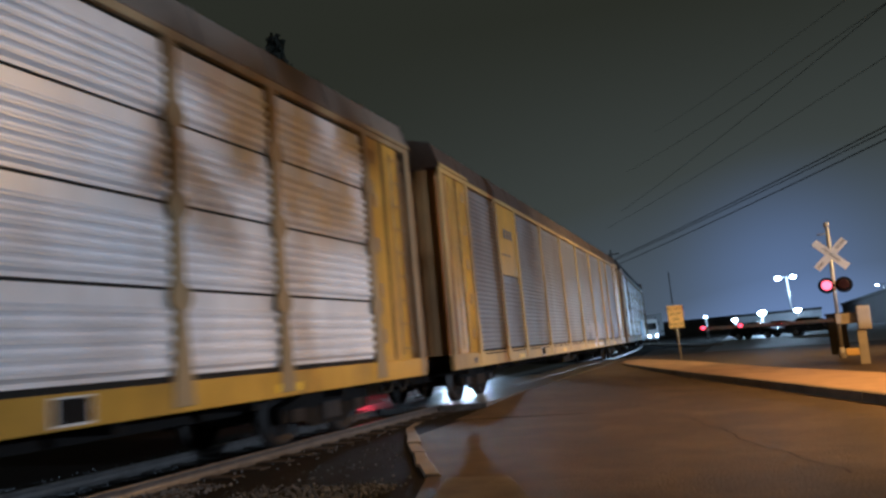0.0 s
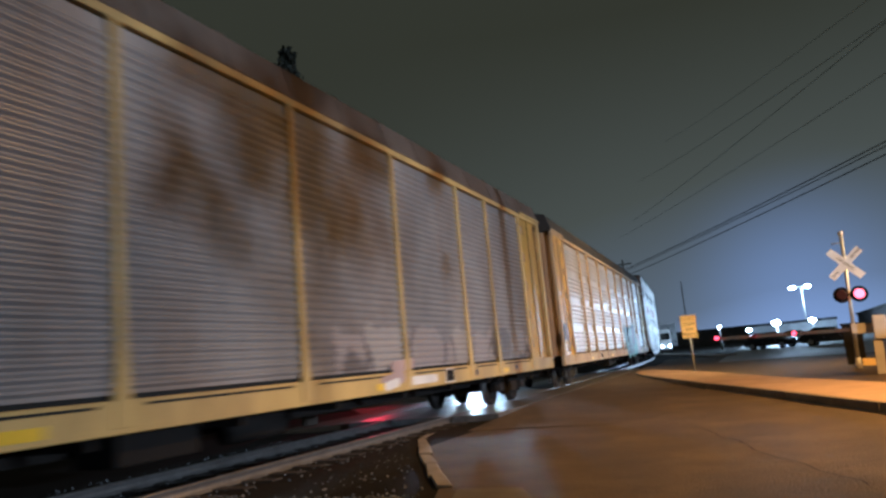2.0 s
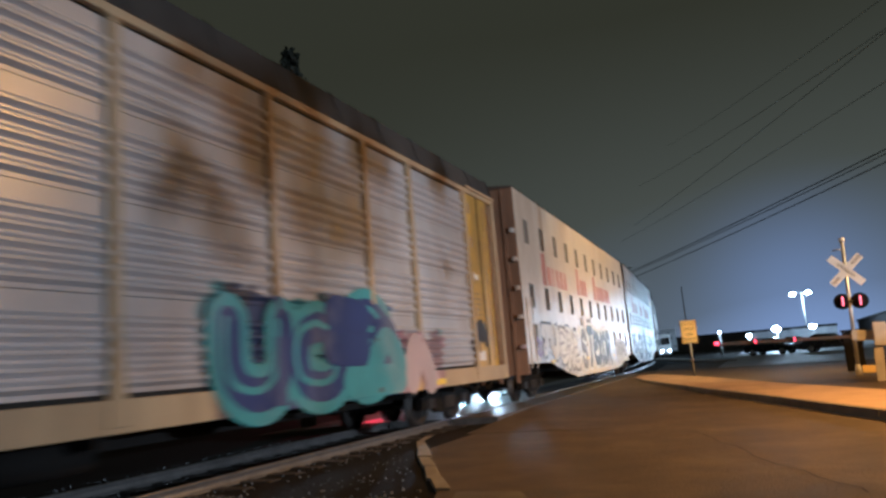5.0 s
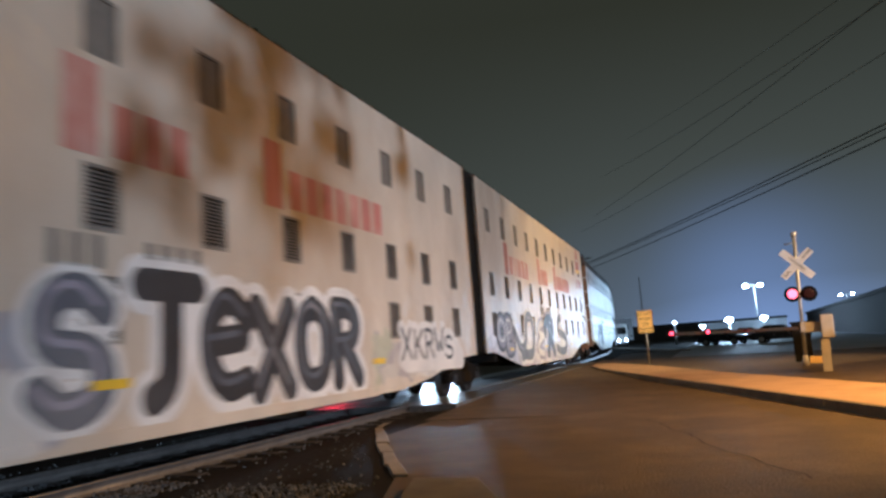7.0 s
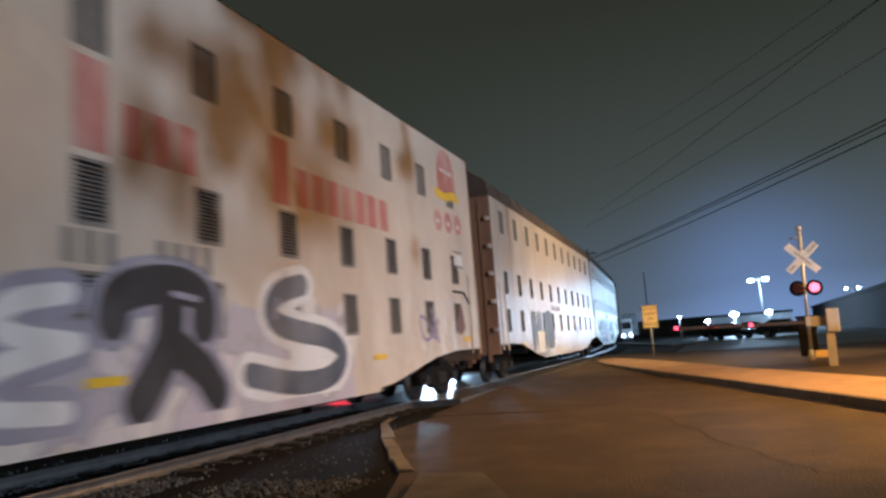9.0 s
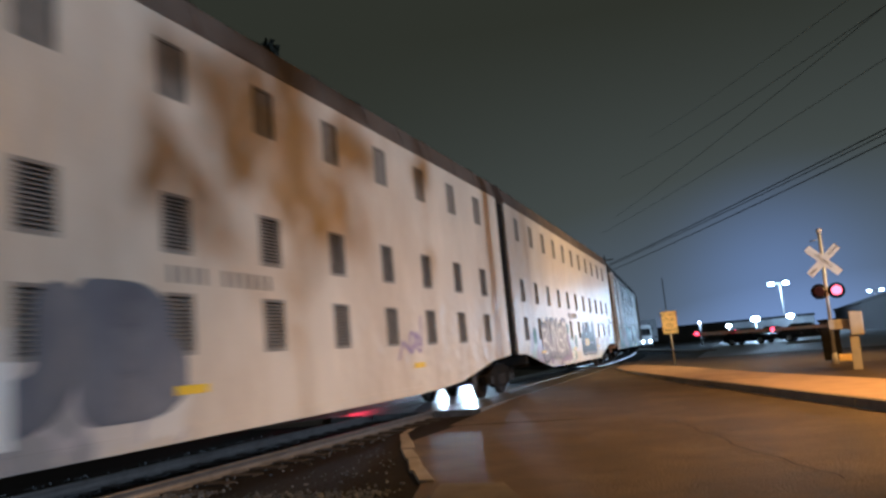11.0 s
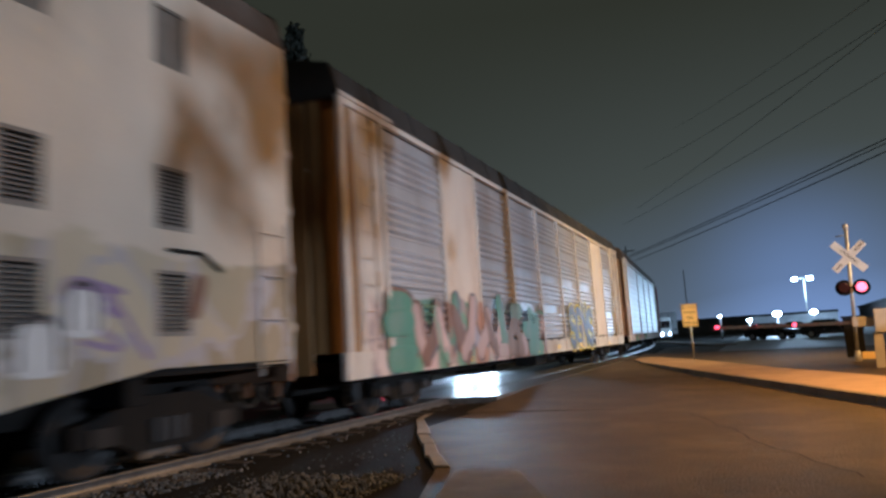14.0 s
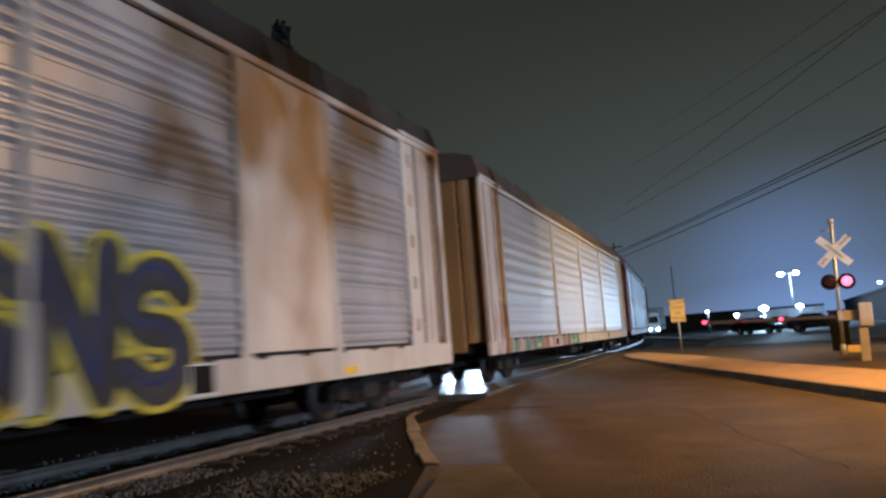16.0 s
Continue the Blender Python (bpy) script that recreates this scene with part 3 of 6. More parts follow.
def truck(parent, y):
    """A two-axle truck: cast side frames, bolster, springs, wheels."""
    t = new("truck")
    t.parent = parent
    t.matrix_basis = pose(0, y, 0)
    t["label"] = "sooty cast steel truck with two axles"
    if not TRUCK:
        for sx in (-1, 1):
            bm = bmesh.new()
            out = [(-1.25, 0.34), (-1.25, 0.56), (-0.95, 0.62), (-0.45, 0.80), (0.45, 0.80), (0.95, 0.62), (1.25, 0.56), (1.25, 0.34), (0.80, 0.36), (0.45, 0.22), (-0.45, 0.22), (-0.80, 0.36)]
            sweep(bm, out, [lambda a, c, k=k: (sx * k, a, c) for k in (0.93, 1.06)])
            TRUCK["f%d" % sx] = finish(bm, "side_frame", M_black)
            bm = bmesh.new()
            rod(bm, (sx * 1.08, 0, 0.30), (sx * 1.08, 0, 0.55), 0.075, seg=8)
            TRUCK["s%d" % sx] = finish(bm, "spring", M_wheel)
            bm = bmesh.new()
            box(bm, sx * 1.0 - 0.1, sx * 1.0 + 0.1, -0.15, 0.15, 0.33, 0.52)
            TRUCK["a%d" % sx] = finish(bm, "axle_box", M_wheel)
        bm = bmesh.new()
        box(bm, -1.0, 1.0, -0.2, 0.2, 0.45, 0.72)
        TRUCK["b"] = finish(bm, "bolster", M_black)
    pieces = [("f-1", "side_frame", 0), ("f1", "side_frame", 0), ("b", "bolster", 0)]
    pieces += [(s + c, nm, dy) for c in ("-1", "1") for s, nm, dys in (("s", "spring", (-0.17, 0.0, 0.17)), ("a", "axle_box", (-0.88, 0.88))) for dy in dys]
    for key, nm, dy in pieces:
        ob = new(nm, TRUCK[key])
        ob.parent = t
        ob.matrix_basis = pose(0, dy, 0)
    wheelset(t, -0.88)
    wheelset(t, 0.88)
    return t


def coupler(car, y, way):
    bm = bmesh.new()
    box(bm, -0.09, 0.09, min(y, y + way * 0.75), max(y, y + way * 0.75), 0.72, 0.92)
    box(bm, -0.16, 0.16, min(y + way * 0.55, y + way * 0.95), max(y + way * 0.55, y + way * 0.95), 0.66, 0.98)
    part("coupler", bm, M_black, car, "dark steel coupler", bevel=0.02)
    bm = bmesh.new()
    pts = [(0.45, y + way * k * 0.15, 0.72 - 0.28 * math.sin(math.pi * k / 5)) for k in range(6)]
    for a, b in zip(pts, pts[1:]):
        rod(bm, a, b, 0.025, seg=6)
    part("air_hose", bm, M_tyre, car, "black rubber air hose")


def ladder(car, x, y, z0, z1, material, w=0.42, along=True):
    bm = bmesh.new()
    n = int((z1 - z0) / 0.4)
    for k in range(n + 1):
        z = z0 + (z1 - z0) * k / n
        if along:
            rod(bm, (x + 0.07, y - w / 2, z), (x + 0.07, y + w / 2, z), 0.012, seg=6)
            if k == n:
                for e in (-1, 1):
                    rod(bm, (x + 0.07, y + e * w / 2, z0 - 0.1), (x + 0.07, y + e * w / 2, z1 + 0.1), 0.014, seg=6)
        else:
            rod(bm, (x - w / 2, y, z), (x + w / 2, y, z), 0.012, seg=6)
    part("ladder", bm, material, car, "steel ladder rungs")


def corrugated(y0, y1, z0, z1, x, sgn, pitch, depth):
    """A ribbed sheet between two posts, ribs running along the car."""
    bm = bmesh.new()
    prof = []
    n = max(2, int((z1 - z0 - 0.06) / pitch))
    p = (z1 - z0 - 0.06) / n
    prof.append((x - depth, z0))
    prof.append((x - depth, z0 + 0.03))
    for k in range(n):
        if n > 4 and k == n - 1:
            continue
        b = z0 + 0.03 + k * p
        prof += [(x - depth, b + p * 0.12), (x, b + p * 0.42), (x, b + p * 0.64), (x - depth, b + p * 0.94)]
    prof.append((x - depth, z1))
    back = [(x - depth - 0.02, z1), (x - depth - 0.02, z0)]
    sweep(bm, [(sgn * a, c) for a, c in prof + back], [along_y(y0), along_y(y1)])
    return bm


def roof_shape(car, y0, y1, eave, peak, half, shoulder, lift, material):
    """An arched sheet roof with seams; the shoulder is the steep outer strip."""
    out = [(-half, eave), (-half + shoulder, eave + lift)]
    for k in range(1, 6):
        a = -1 + k / 3
        out.append((a * (half - shoulder), eave + lift + (peak - eave - lift) * (1 - a * a)))
    out += [(half - shoulder, eave + lift), (half, eave)]
    out += [(half - 0.03, eave - 0.03), (-half + 0.03, eave - 0.03)]
    bm = bmesh.new()
    sweep(bm, out, [along_y(y0), along_y(y1)])
    n = round((y1 - y0) / 1.45)
    for k in range(n + 1):
        y = y0 + (y1 - y0) * k / n
        y = min(max(y, y0 + 0.05), y1 - 0.05)
        up = [(a * 1.004, c + 0.028) for a, c in out[:-2]] + [(half - 0.03, eave - 0.034), (-half + 0.03, eave - 0.034)]
        sweep(bm, up, [along_y(y - 0.03), along_y(y + 0.03)])
    return part("roof", bm, material, car, "grimy arched sheet roof with seams")


def place_rows(back, length, inset):
    """Rows for a car whose leading end stands back metres up the track at the start."""
    rows = []
    for k in range(33):
        t = k * 0.5
        s = back - travelled(t)
        a, b = on_track(s + inset), on_track(s + length - inset)
        c = (a + b) / 2
        d = b - a
        rows.append((t, pose(c.x, c.y, RAILTOP, 0, 0, math.degrees(math.atan2(-d.x, d.y)))))
    return rows


MOVES = []


bm = bmesh.new()
box(bm, -HALF + 0.12, HALF - 0.12, -0.05, 0.05, 0.62, 0.80)
BEARER = finish(bm, "crossbearer", M_black)
bm = bmesh.new()
rod(bm, (0, 0, -0.12), (0, 0, 0.12), 0.035, seg=8)
HINGE = finish(bm, "hinge", M_rustpost)


def autorack(label, back, length, bays, post, panel, door, roof, wall_top=5.17, sill=(0.74, 1.07), plates=(), pitch=0.125, levels=4, depth=0.035, post_w=0.16, gusset=False, sill_paint=None):
    """A closed car carrier. bays: places of the post lines from the leading end; plates: bays that hold a flat plate and its material."""
    car = thing("autorack_car", label, "railway car", group="autorack cars")
    L2 = length / 2
    half = HALF
    y0, y1 = -L2, L2
    for sx in (-1, 1):
        part_box("side_sill", (sx * (half - 0.1) if sx > 0 else -half, half if sx > 0 else -(half - 0.1), y0, y1, sill[0], sill[1]), sill_paint or post, car, bevel=0.012)
        part_box("top_rail", (sx * (half - 0.1) if sx > 0 else -half, half if sx > 0 else -(half - 0.1), y0 + 0.1, y1 - 0.1, wall_top - 0.12, wall_top), post, car, bevel=0.01)
    part_box("deck", (-half + 0.1, half - 0.1, y0 + 0.2, y1 - 0.2, 0.80, 0.98), M_black, car)
    part_box("centre_sill", (-0.35, 0.35, y0 + 0.3, y1 - 0.3, 0.50, 0.80), M_black, car)
    for k in range(int(length / 2.2)):
        ob = new("crossbearer", BEARER)
        ob.parent = car
        ob.matrix_basis = pose(0, y0 + 1.2 + k * 2.2, 0)
    bm = bmesh.new()
    box(bm, 0.5, 1.15, -1.6, -0.4, 0.38, 0.78)
    part("brake_box", bm, M_black, car, "sooty brake box", bevel=0.02)
    part_rod("air_tank", (0.85, 0.4, 0.55), (0.85, 1.5, 0.55), 0.19, M_black, car, "sooty air tank", seg=12)
    # near-black sheets behind the panels stand in for the unlit interior
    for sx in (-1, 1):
        part_box("shade_sheet", (sx * (half - 0.13) if sx > 0 else -(half - 0.11), (half - 0.11) if sx > 0 else -(half - 0.13), y0 + 1.75, y1 - 1.75, sill[1], wall_top - 0.1), M_dark, car)
    edges = [b - L2 for b in bays]
    zl, zh = sill[1] + 0.05, wall_top - 0.15
    for i, (a, b) in enumerate(zip(edges, edges[1:])):
        plate = dict(plates).get(i)
        if plate:
            pm, frac = plate
            zp = zl + (zh - zl) * frac
            part_box("plate", (half - 0.05, half - 0.012, a + 0.03, b - 0.03, zp, zh), pm, car, "flat painted plate", 0.006)
            part_box("plate", (-half + 0.012, -half + 0.05, a + 0.03, b - 0.03, zp, zh), pm, car)
            if frac > 0.02:
                part("side_panel", corrugated(a + 0.06, b - 0.06, zl, zp - 0.02, half - 0.025, 1, pitch, depth), panel, car)
            continue
        step = (zh - zl) / levels
        for k in range(levels):
            seam = 0.02 if gusset else 0.004
            za, zb = zl + k * step + seam, zl + (k + 1) * step - seam
            part("side_panel", corrugated(a + 0.06, b - 0.06, za, zb, half - 0.025, 1, pitch, depth), panel, car)
        part("side_panel", corrugated(a + 0.06, b - 0.06, zl, zh, half - 0.025, -1, 0.5, 0.035), panel, car)
    for y in edges:
        for sx in (-1, 1):
            bm = bmesh.new()
            w = post_w / 2
            x0, x1 = sorted((sx * (half - 0.09), sx * (half + 0.012)))
            box(bm, x0, x1, y - w, y + w, sill[1] - 0.02, wall_top - 0.1)
            stem = part("post", bm, post, car, "upright side post with a flared foot", bevel=0.008)
            xa, xb = sorted((sx * (half - 0.02), sx * (half + 0.02)))
            bm = bmesh.new()
            v = box(bm, xa, xb, y - w * 1.9, y + w * 1.9, sill[0] + 0.06, sill[1] + 0.62)
            for q in v:
                if q.co.z > sill[1]:
                    q.co.y = y + (w if q.co.y > y else -w)
            part("post_foot", bm, post, stem, bevel=0.006)
            if gusset:
                for z in (2.0, 3.05, 4.1):
                    bm = bmesh.new()
                    rod(bm, (xa, y, z), (xb + sx * 0.004, y, z), w * 1.9, seg=14)
                    part("gusset", bm, post, stem, "round gusset plate")
    # ends: curved doors, corner posts, ladders
    for e in (-1, 1):
        ye = e * L2
        yi = ye - e * (edges[0] + L2 if e < 0 else L2 - edges[-1])
        for sx in (-1, 1):
            bm = bmesh.new()
            arc = []
            for k in range(7):
                a = math.radians(90 * k / 6)
                arc.append((sx * (half - 0.05 - 0.55 * (1 - math.cos(a))), ye - e * (0.12 + 0.42 * (1 - math.sin(a)))))
            inner = [(px - sx * 0.06, py - e * 0.05) for px, py in arc]
            ya, yb = sorted((yi, arc[0][1]))
            x0, x1 = sorted((sx * (half - 0.11), sx * (half - 0.05)))
            part_box("door_leaf", (x0, x1, ya, yb, sill[1], wall_top - 0.02), door, car, "flat side leaf of the end door", 0.006)
            outl = arc + inner[::-1]
            rings = [[bm.verts.new((a, b, z)) for a, b in outl] for z in (sill[1], wall_top - 0.02)]
            n = len(outl)
            for k in range(n):
                bm.faces.new((rings[0][k], rings[0][(k + 1) % n], rings[1][(k + 1) % n], rings[1][k]))
            bm.faces.new(rings[0][::-1])
            bm.faces.new(rings[1])
            part("end_door", bm, M_brown, car, "grimy ochre curved end door")
            x0, x1 = sorted((sx * (half - 0.06), sx * (half + 0.012)))
            ya, yb = sorted((ye - e * 0.22, ye - e * 0.06))
            part_box("corner_post", (x0, x1, ya, yb, sill[0], wall_top - 0.02), post, car, bevel=0.01)
            for z in (1.5, 2.3, 3.1, 3.9, 4.7):
                ob = new("hinge", HINGE)
                ob.parent = car
                ob.matrix_basis = pose(sx * (half - 0.04), yi + e * 0.3, z)
        ya, yb = sorted((ye - e * 1.12, ye - e * 1.21))
        part_box("door_gap", (half - 0.06, half - 0.046, ya, yb, sill[1] + 0.02, wall_top - 0.1), M_dark, car, "black gap beside the end door")
        ladder(car, half - 0.04, ye - e * 0.78, sill[1] + 0.2, wall_top - 0.4, post)
        part_box("end_wall", (-0.85, 0.85, min(ye - e * 0.16, ye - e * 0.10), max(ye - e * 0.16, ye - e * 0.10), sill[0] + 0.1, wall_top + 0.2), M_brown, car, "dark seam where the end doors meet", 0.01)
        ya, yb = sorted((ye - e * 0.05, ye - e * 1.9))
        part_box("door_track", (half - 0.02, half + 0.045, ya, yb, wall_top - 0.02, wall_top + 0.05), post, car, "door guide under the eave", 0.01)
        part_box("door_track", (-half - 0.045, -half + 0.02, ya, yb, wall_top - 0.02, wall_top + 0.05), post, car, "", 0.01)
        coupler(car, ye, e)
        for sx in (-1, 1):
            bm = bmesh.new()
            yb_ = ye - e * 0.25
            rod(bm, (sx * 1.45, yb_ - 0.22, sill[0]), (sx * 1.45, yb_ - 0.22, 0.35), 0.016, seg=6)
            rod(bm, (sx * 1.45, yb_ + 0.22, sill[0]), (sx * 1.45, yb_ + 0.22, 0.35), 0.016, seg=6)
            rod(bm, (sx * 1.45, yb_ - 0.22, 0.35), (sx * 1.45, yb_ + 0.22, 0.35), 0.02, seg=6)
            part("step", bm, M_black, car, "stirrup step")
    roof_shape(car, y0 + 0.03, y1 - 0.03, wall_top + 0.0, wall_top + 0.74, half + 0.015, 0.16, 0.50, roof)
    for e in (-1, 1):
        truck(car, e * (L2 - 2.85))
    for y in (L2 * 0.44, -L2 * 0.44):
        fr = part_box("plate_holder", (half + 0.002, half + 0.012, y - 0.22, y + 0.22, sill[0] + 0.03, sill[1] - 0.03), M_placard, car, "pale framed plate holder", 0.004)
        part_box("plate", (half + 0.0125, half + 0.016, y - 0.195, y + 0.195, sill[0] + 0.055, sill[1] - 0.05), M_black, fr)
    for k, y in enumerate((-L2 * 0.62, -L2 * 0.21, L2 * 0.25, L2 * 0.68)):
        part_box("reflector_strip", (half + 0.002, half + 0.008, y - 0.3, y + 0.3, sill[0] + 0.06, sill[0] + 0.17), M_reflector, car, "yellow reflector strip")
    MOVES.append((car, place_rows(back, length, 2.85)))
    return car


def louvre_mesh(slats):
    bm = bmesh.new()
    for b in ((-0.24, -0.20, -0.35, 0.35), (0.20, 0.24, -0.35, 0.35), (-0.20, 0.20, 0.31, 0.35), (-0.20, 0.20, -0.35, -0.31)):
        box(bm, -0.05, 0.006, b[0], b[1], b[2], b[3])
    if slats:
        for k in range(13):
            z = -0.275 + k * 0.047
            v = box(bm, -0.045, 0.0, -0.2, 0.2, z - 0.005, z + 0.005)
            for q in v:
                if q.co.x > -0.02:
                    q.co.z -= 0.03
        return finish(bm, "louvre", M_louvre)
    box(bm, -0.03, -0.022, -0.2, 0.2, -0.31, 0.31)
    return finish(bm, "vent_mesh", M_mesh)


LOUVRE, VENT = louvre_mesh(True), louvre_mesh(False)


def rack_unit(label, back, length, first, pitch_w, wall, top, bottom, rows_z, roof_m, end_m, shoulder, lift, peak, lead_truck, tail_truck, lead_end, tail_end):
    """One half of a two-part smooth-sided car carrier with rows of vents."""
    car = thing("smooth_sided_car", label, "railway car", group="smooth-sided cars")
    L2, half = length / 2, HALF
    cols = []
    k = 0
    while first + k * pitch_w < length - 0.6:
        cols.append(first + k * pitch_w - L2)
        k += 1
    # near wall with real openings
    ys = [-L2]
    for c in cols:
        ys += [c - 0.22, c + 0.22]
    ys.append(L2)
    zs = [bottom]
    for z in sorted(rows_z):
        zs += [z - 0.33, z + 0.33]
    zs.append(top)
    bm = bmesh.new()
    grid = {}

    def vert(i, j, x):
        if (i, j, x) not in grid:
            reach, gain = (5.9, 0.58) if (lead_end if ys[i] < 0 else tail_end) == "door" else (4.3, 0.54)
            lift_end = gain * min(max((reach - L2 + abs(ys[i])) / 3.4, 0.0), 1.0) if j == 0 else 0.0
            grid[i, j, x] = bm.verts.new((x, ys[i], zs[j] + lift_end))
        return grid[i, j, x]

    for i in range(len(ys) - 1):
        for j in range(len(zs) - 1):
            if i % 2 and j % 2:
                for a, b in (((i, j), (i + 1, j)), ((i + 1, j), (i + 1, j + 1)), ((i + 1, j + 1), (i, j + 1)), ((i, j + 1), (i, j))):
                    bm.faces.new((vert(*a, half), vert(*b, half), vert(*b, half - 0.06), vert(*a, half - 0.06)))
                continue
            bm.faces.new((vert(i, j, half), vert(i + 1, j, half), vert(i + 1, j + 1, half), vert(i, j + 1, half)))
            bm.faces.new((vert(i, j, half - 0.06), vert(i, j + 1, half - 0.06), vert(i + 1, j + 1, half - 0.06), vert(i + 1, j, half - 0.06)))
    me = bpy.data.meshes.new("side_wall")
    bm.to_mesh(me)
    bm.free()
    me.materials.append(wall)
    ob = new("side_wall", me)
    ob.parent = car
    part_box("side_wall", (-half, -half + 0.06, -L2, L2, bottom + 0.52, top), wall, car)
    # near-black sheet puts the inside's shade behind the vents
    part_box("shade_sheet", (half - 0.12, half - 0.10, -L2 + 0.1, L2 - 0.1, bottom + 0.72, top - 0.05), M_dark, car)
    for z in rows_z:
        for c in cols:
            v = new("vent", VENT if z == max(rows_z) else LOUVRE)
            v.parent = car
            v.matrix_basis = pose(half, c, z)
    part_box("floor", (-half + 0.08, half - 0.08, -L2 + 6.0, L2 - 6.0, bottom + 0.05, bottom + 0.25), M_black, car)
    part_box("end_floor", (-half + 0.08, half - 0.08, -L2 + 0.1, -L2 + 5.995, 1.0, 1.15), M_black, car)
    part_box("end_floor", (-half + 0.08, half - 0.08, L2 - 5.995, L2 - 0.1, 1.0, 1.15), M_black, car)
    for a, b in ((-L2 + 0.3, -L2 + 5.99), (L2 - 5.99, L2 - 0.3)):
        part_box("draft_sill", (-0.4, 0.4, a, b, 0.56, 0.996), M_black, car, "sooty draft sill under the end", 0.015)
        for y in (a + 1.0, a + 3.4):
            part_box("cross_beam", (-half + 0.1, half - 0.1, y - 0.12, y + 0.12, 0.72, 0.994), M_black, car, "", 0.01)
    part_box("bottom_rail", (half + 0.003, half + 0.02, -L2 + 6.0, L2 - 6.0, bottom - 0.02, bottom + 0.13), wall, car, "folded bottom edge", 0.005)
    roof_shape(car, -L2, L2, top, peak, half + 0.012, shoulder, lift, roof_m)
    for e, kind in ((-1, lead_end), (1, tail_end)):
        ye = e * L2
        ya, yb = sorted((ye, ye - e * 0.09))
        if kind == "door":
            part_box("end_wall", (-half + 0.02, half - 0.004, ya, yb, bottom + 0.3, top), end_m, car, "grimy maroon end wall", 0.01)
            for x in (-1.3, -0.8, -0.3, 0.2, 0.7, 1.2):
                part_box("end_rib", (x - 0.05, x + 0.05, min(ye, ye + e * 0.025), max(ye, ye + e * 0.025), bottom + 0.1, top - 0.1), end_m, car)
            for z in (1.5, 2.3, 3.1, 3.9, 4.7):
                part_box("bracket", (half - 0.16, half - 0.03, min(ye, ye + e * 0.1), max(ye, ye + e * 0.1), z - 0.06, z + 0.06), M_whitepost, car, "pale door bracket", 0.01)
            # side ladder cut into the wall's end
            bm = bmesh.new()
            yy = ye - e * 0.45
            for z in (1.05, 1.6, 2.15, 2.7):
                rod(bm, (half + 0.05, yy - 0.3, z), (half + 0.05, yy + 0.3, z), 0.014, seg=6)
            for q in (-0.3, 0.3):
                rod(bm, (half + 0.05, yy + q, 0.9), (half + 0.05, yy + q, 2.85), 0.018, seg=6)
            part("ladder", bm, wall, car, "side ladder")
            coupler(car, ye, e)
        else:
            bm = bmesh.new()
            box(bm, -half + 0.15, half - 0.12, ya, yb, bottom + 0.55, top + 0.1)
            for k in range(4):
                d0, d1 = sorted((ye + e * (0.02 + k * 0.1), ye + e * (0.07 + k * 0.1)))
                box(bm, -half + 0.25, half - 0.2 - 0.03 * (k % 2), d0, d1, bottom + 0.6, top + 0.15)
            part("bellows", bm, M_dark, car, "black folded bellows")
    if lead_truck is not None:
        truck(car, lead_truck - L2)
    if tail_truck is not None:
        truck(car, tail_truck - L2)
    MOVES.append((car, place_rows(back, length, 1.5)))
    return car


def spray(parent, strokes, width, material, y, z, sy, sz, lift, name="graffiti"):
    """Sprayed strokes: flattened tubes on the car's side; strokes in letter space."""
    cu = bpy.data.curves.new(name, "CURVE")
    cu.dimensions = "3D"
    cu.bevel_depth, cu.bevel_resolution = width / 2, 2
    cu.use_fill_caps = True
    for st in strokes:
        line = [Vector((y + a * sy, z + b * sz)) for a, b in st]
        way0, way1 = (line[0] - line[1]).normalized(), (line[-1] - line[-2]).normalized()
        ends = [(width / 2 * math.sin(k), math.cos(k)) for k in (0.45, 0.9, 1.25, 1.5)]
        full = [(line[0] + way0 * d, r) for d, r in ends[::-1]] + [(q, 1.0) for q in line] + [(line[-1] + way1 * d, r) for d, r in ends]
        sp = cu.splines.new("NURBS" if len(st) > 3 else "POLY")
        sp.points.add(len(full) - 1)
        for q, (v, r) in zip(sp.points, full):
            q.co, q.radius = (0, v.x, v.y, 1), r
        if len(st) > 3:
            sp.use_endpoint_u, sp.order_u, sp.resolution_u = True, 3, 4
    cu.materials.append(material)
    ob = new(name, cu)
    ob.parent = parent
    ob.matrix_basis = Matrix.Translation((HALF + lift, 0, 0)) @ Matrix.Diagonal((0.02, 1, 1, 1))
    return ob


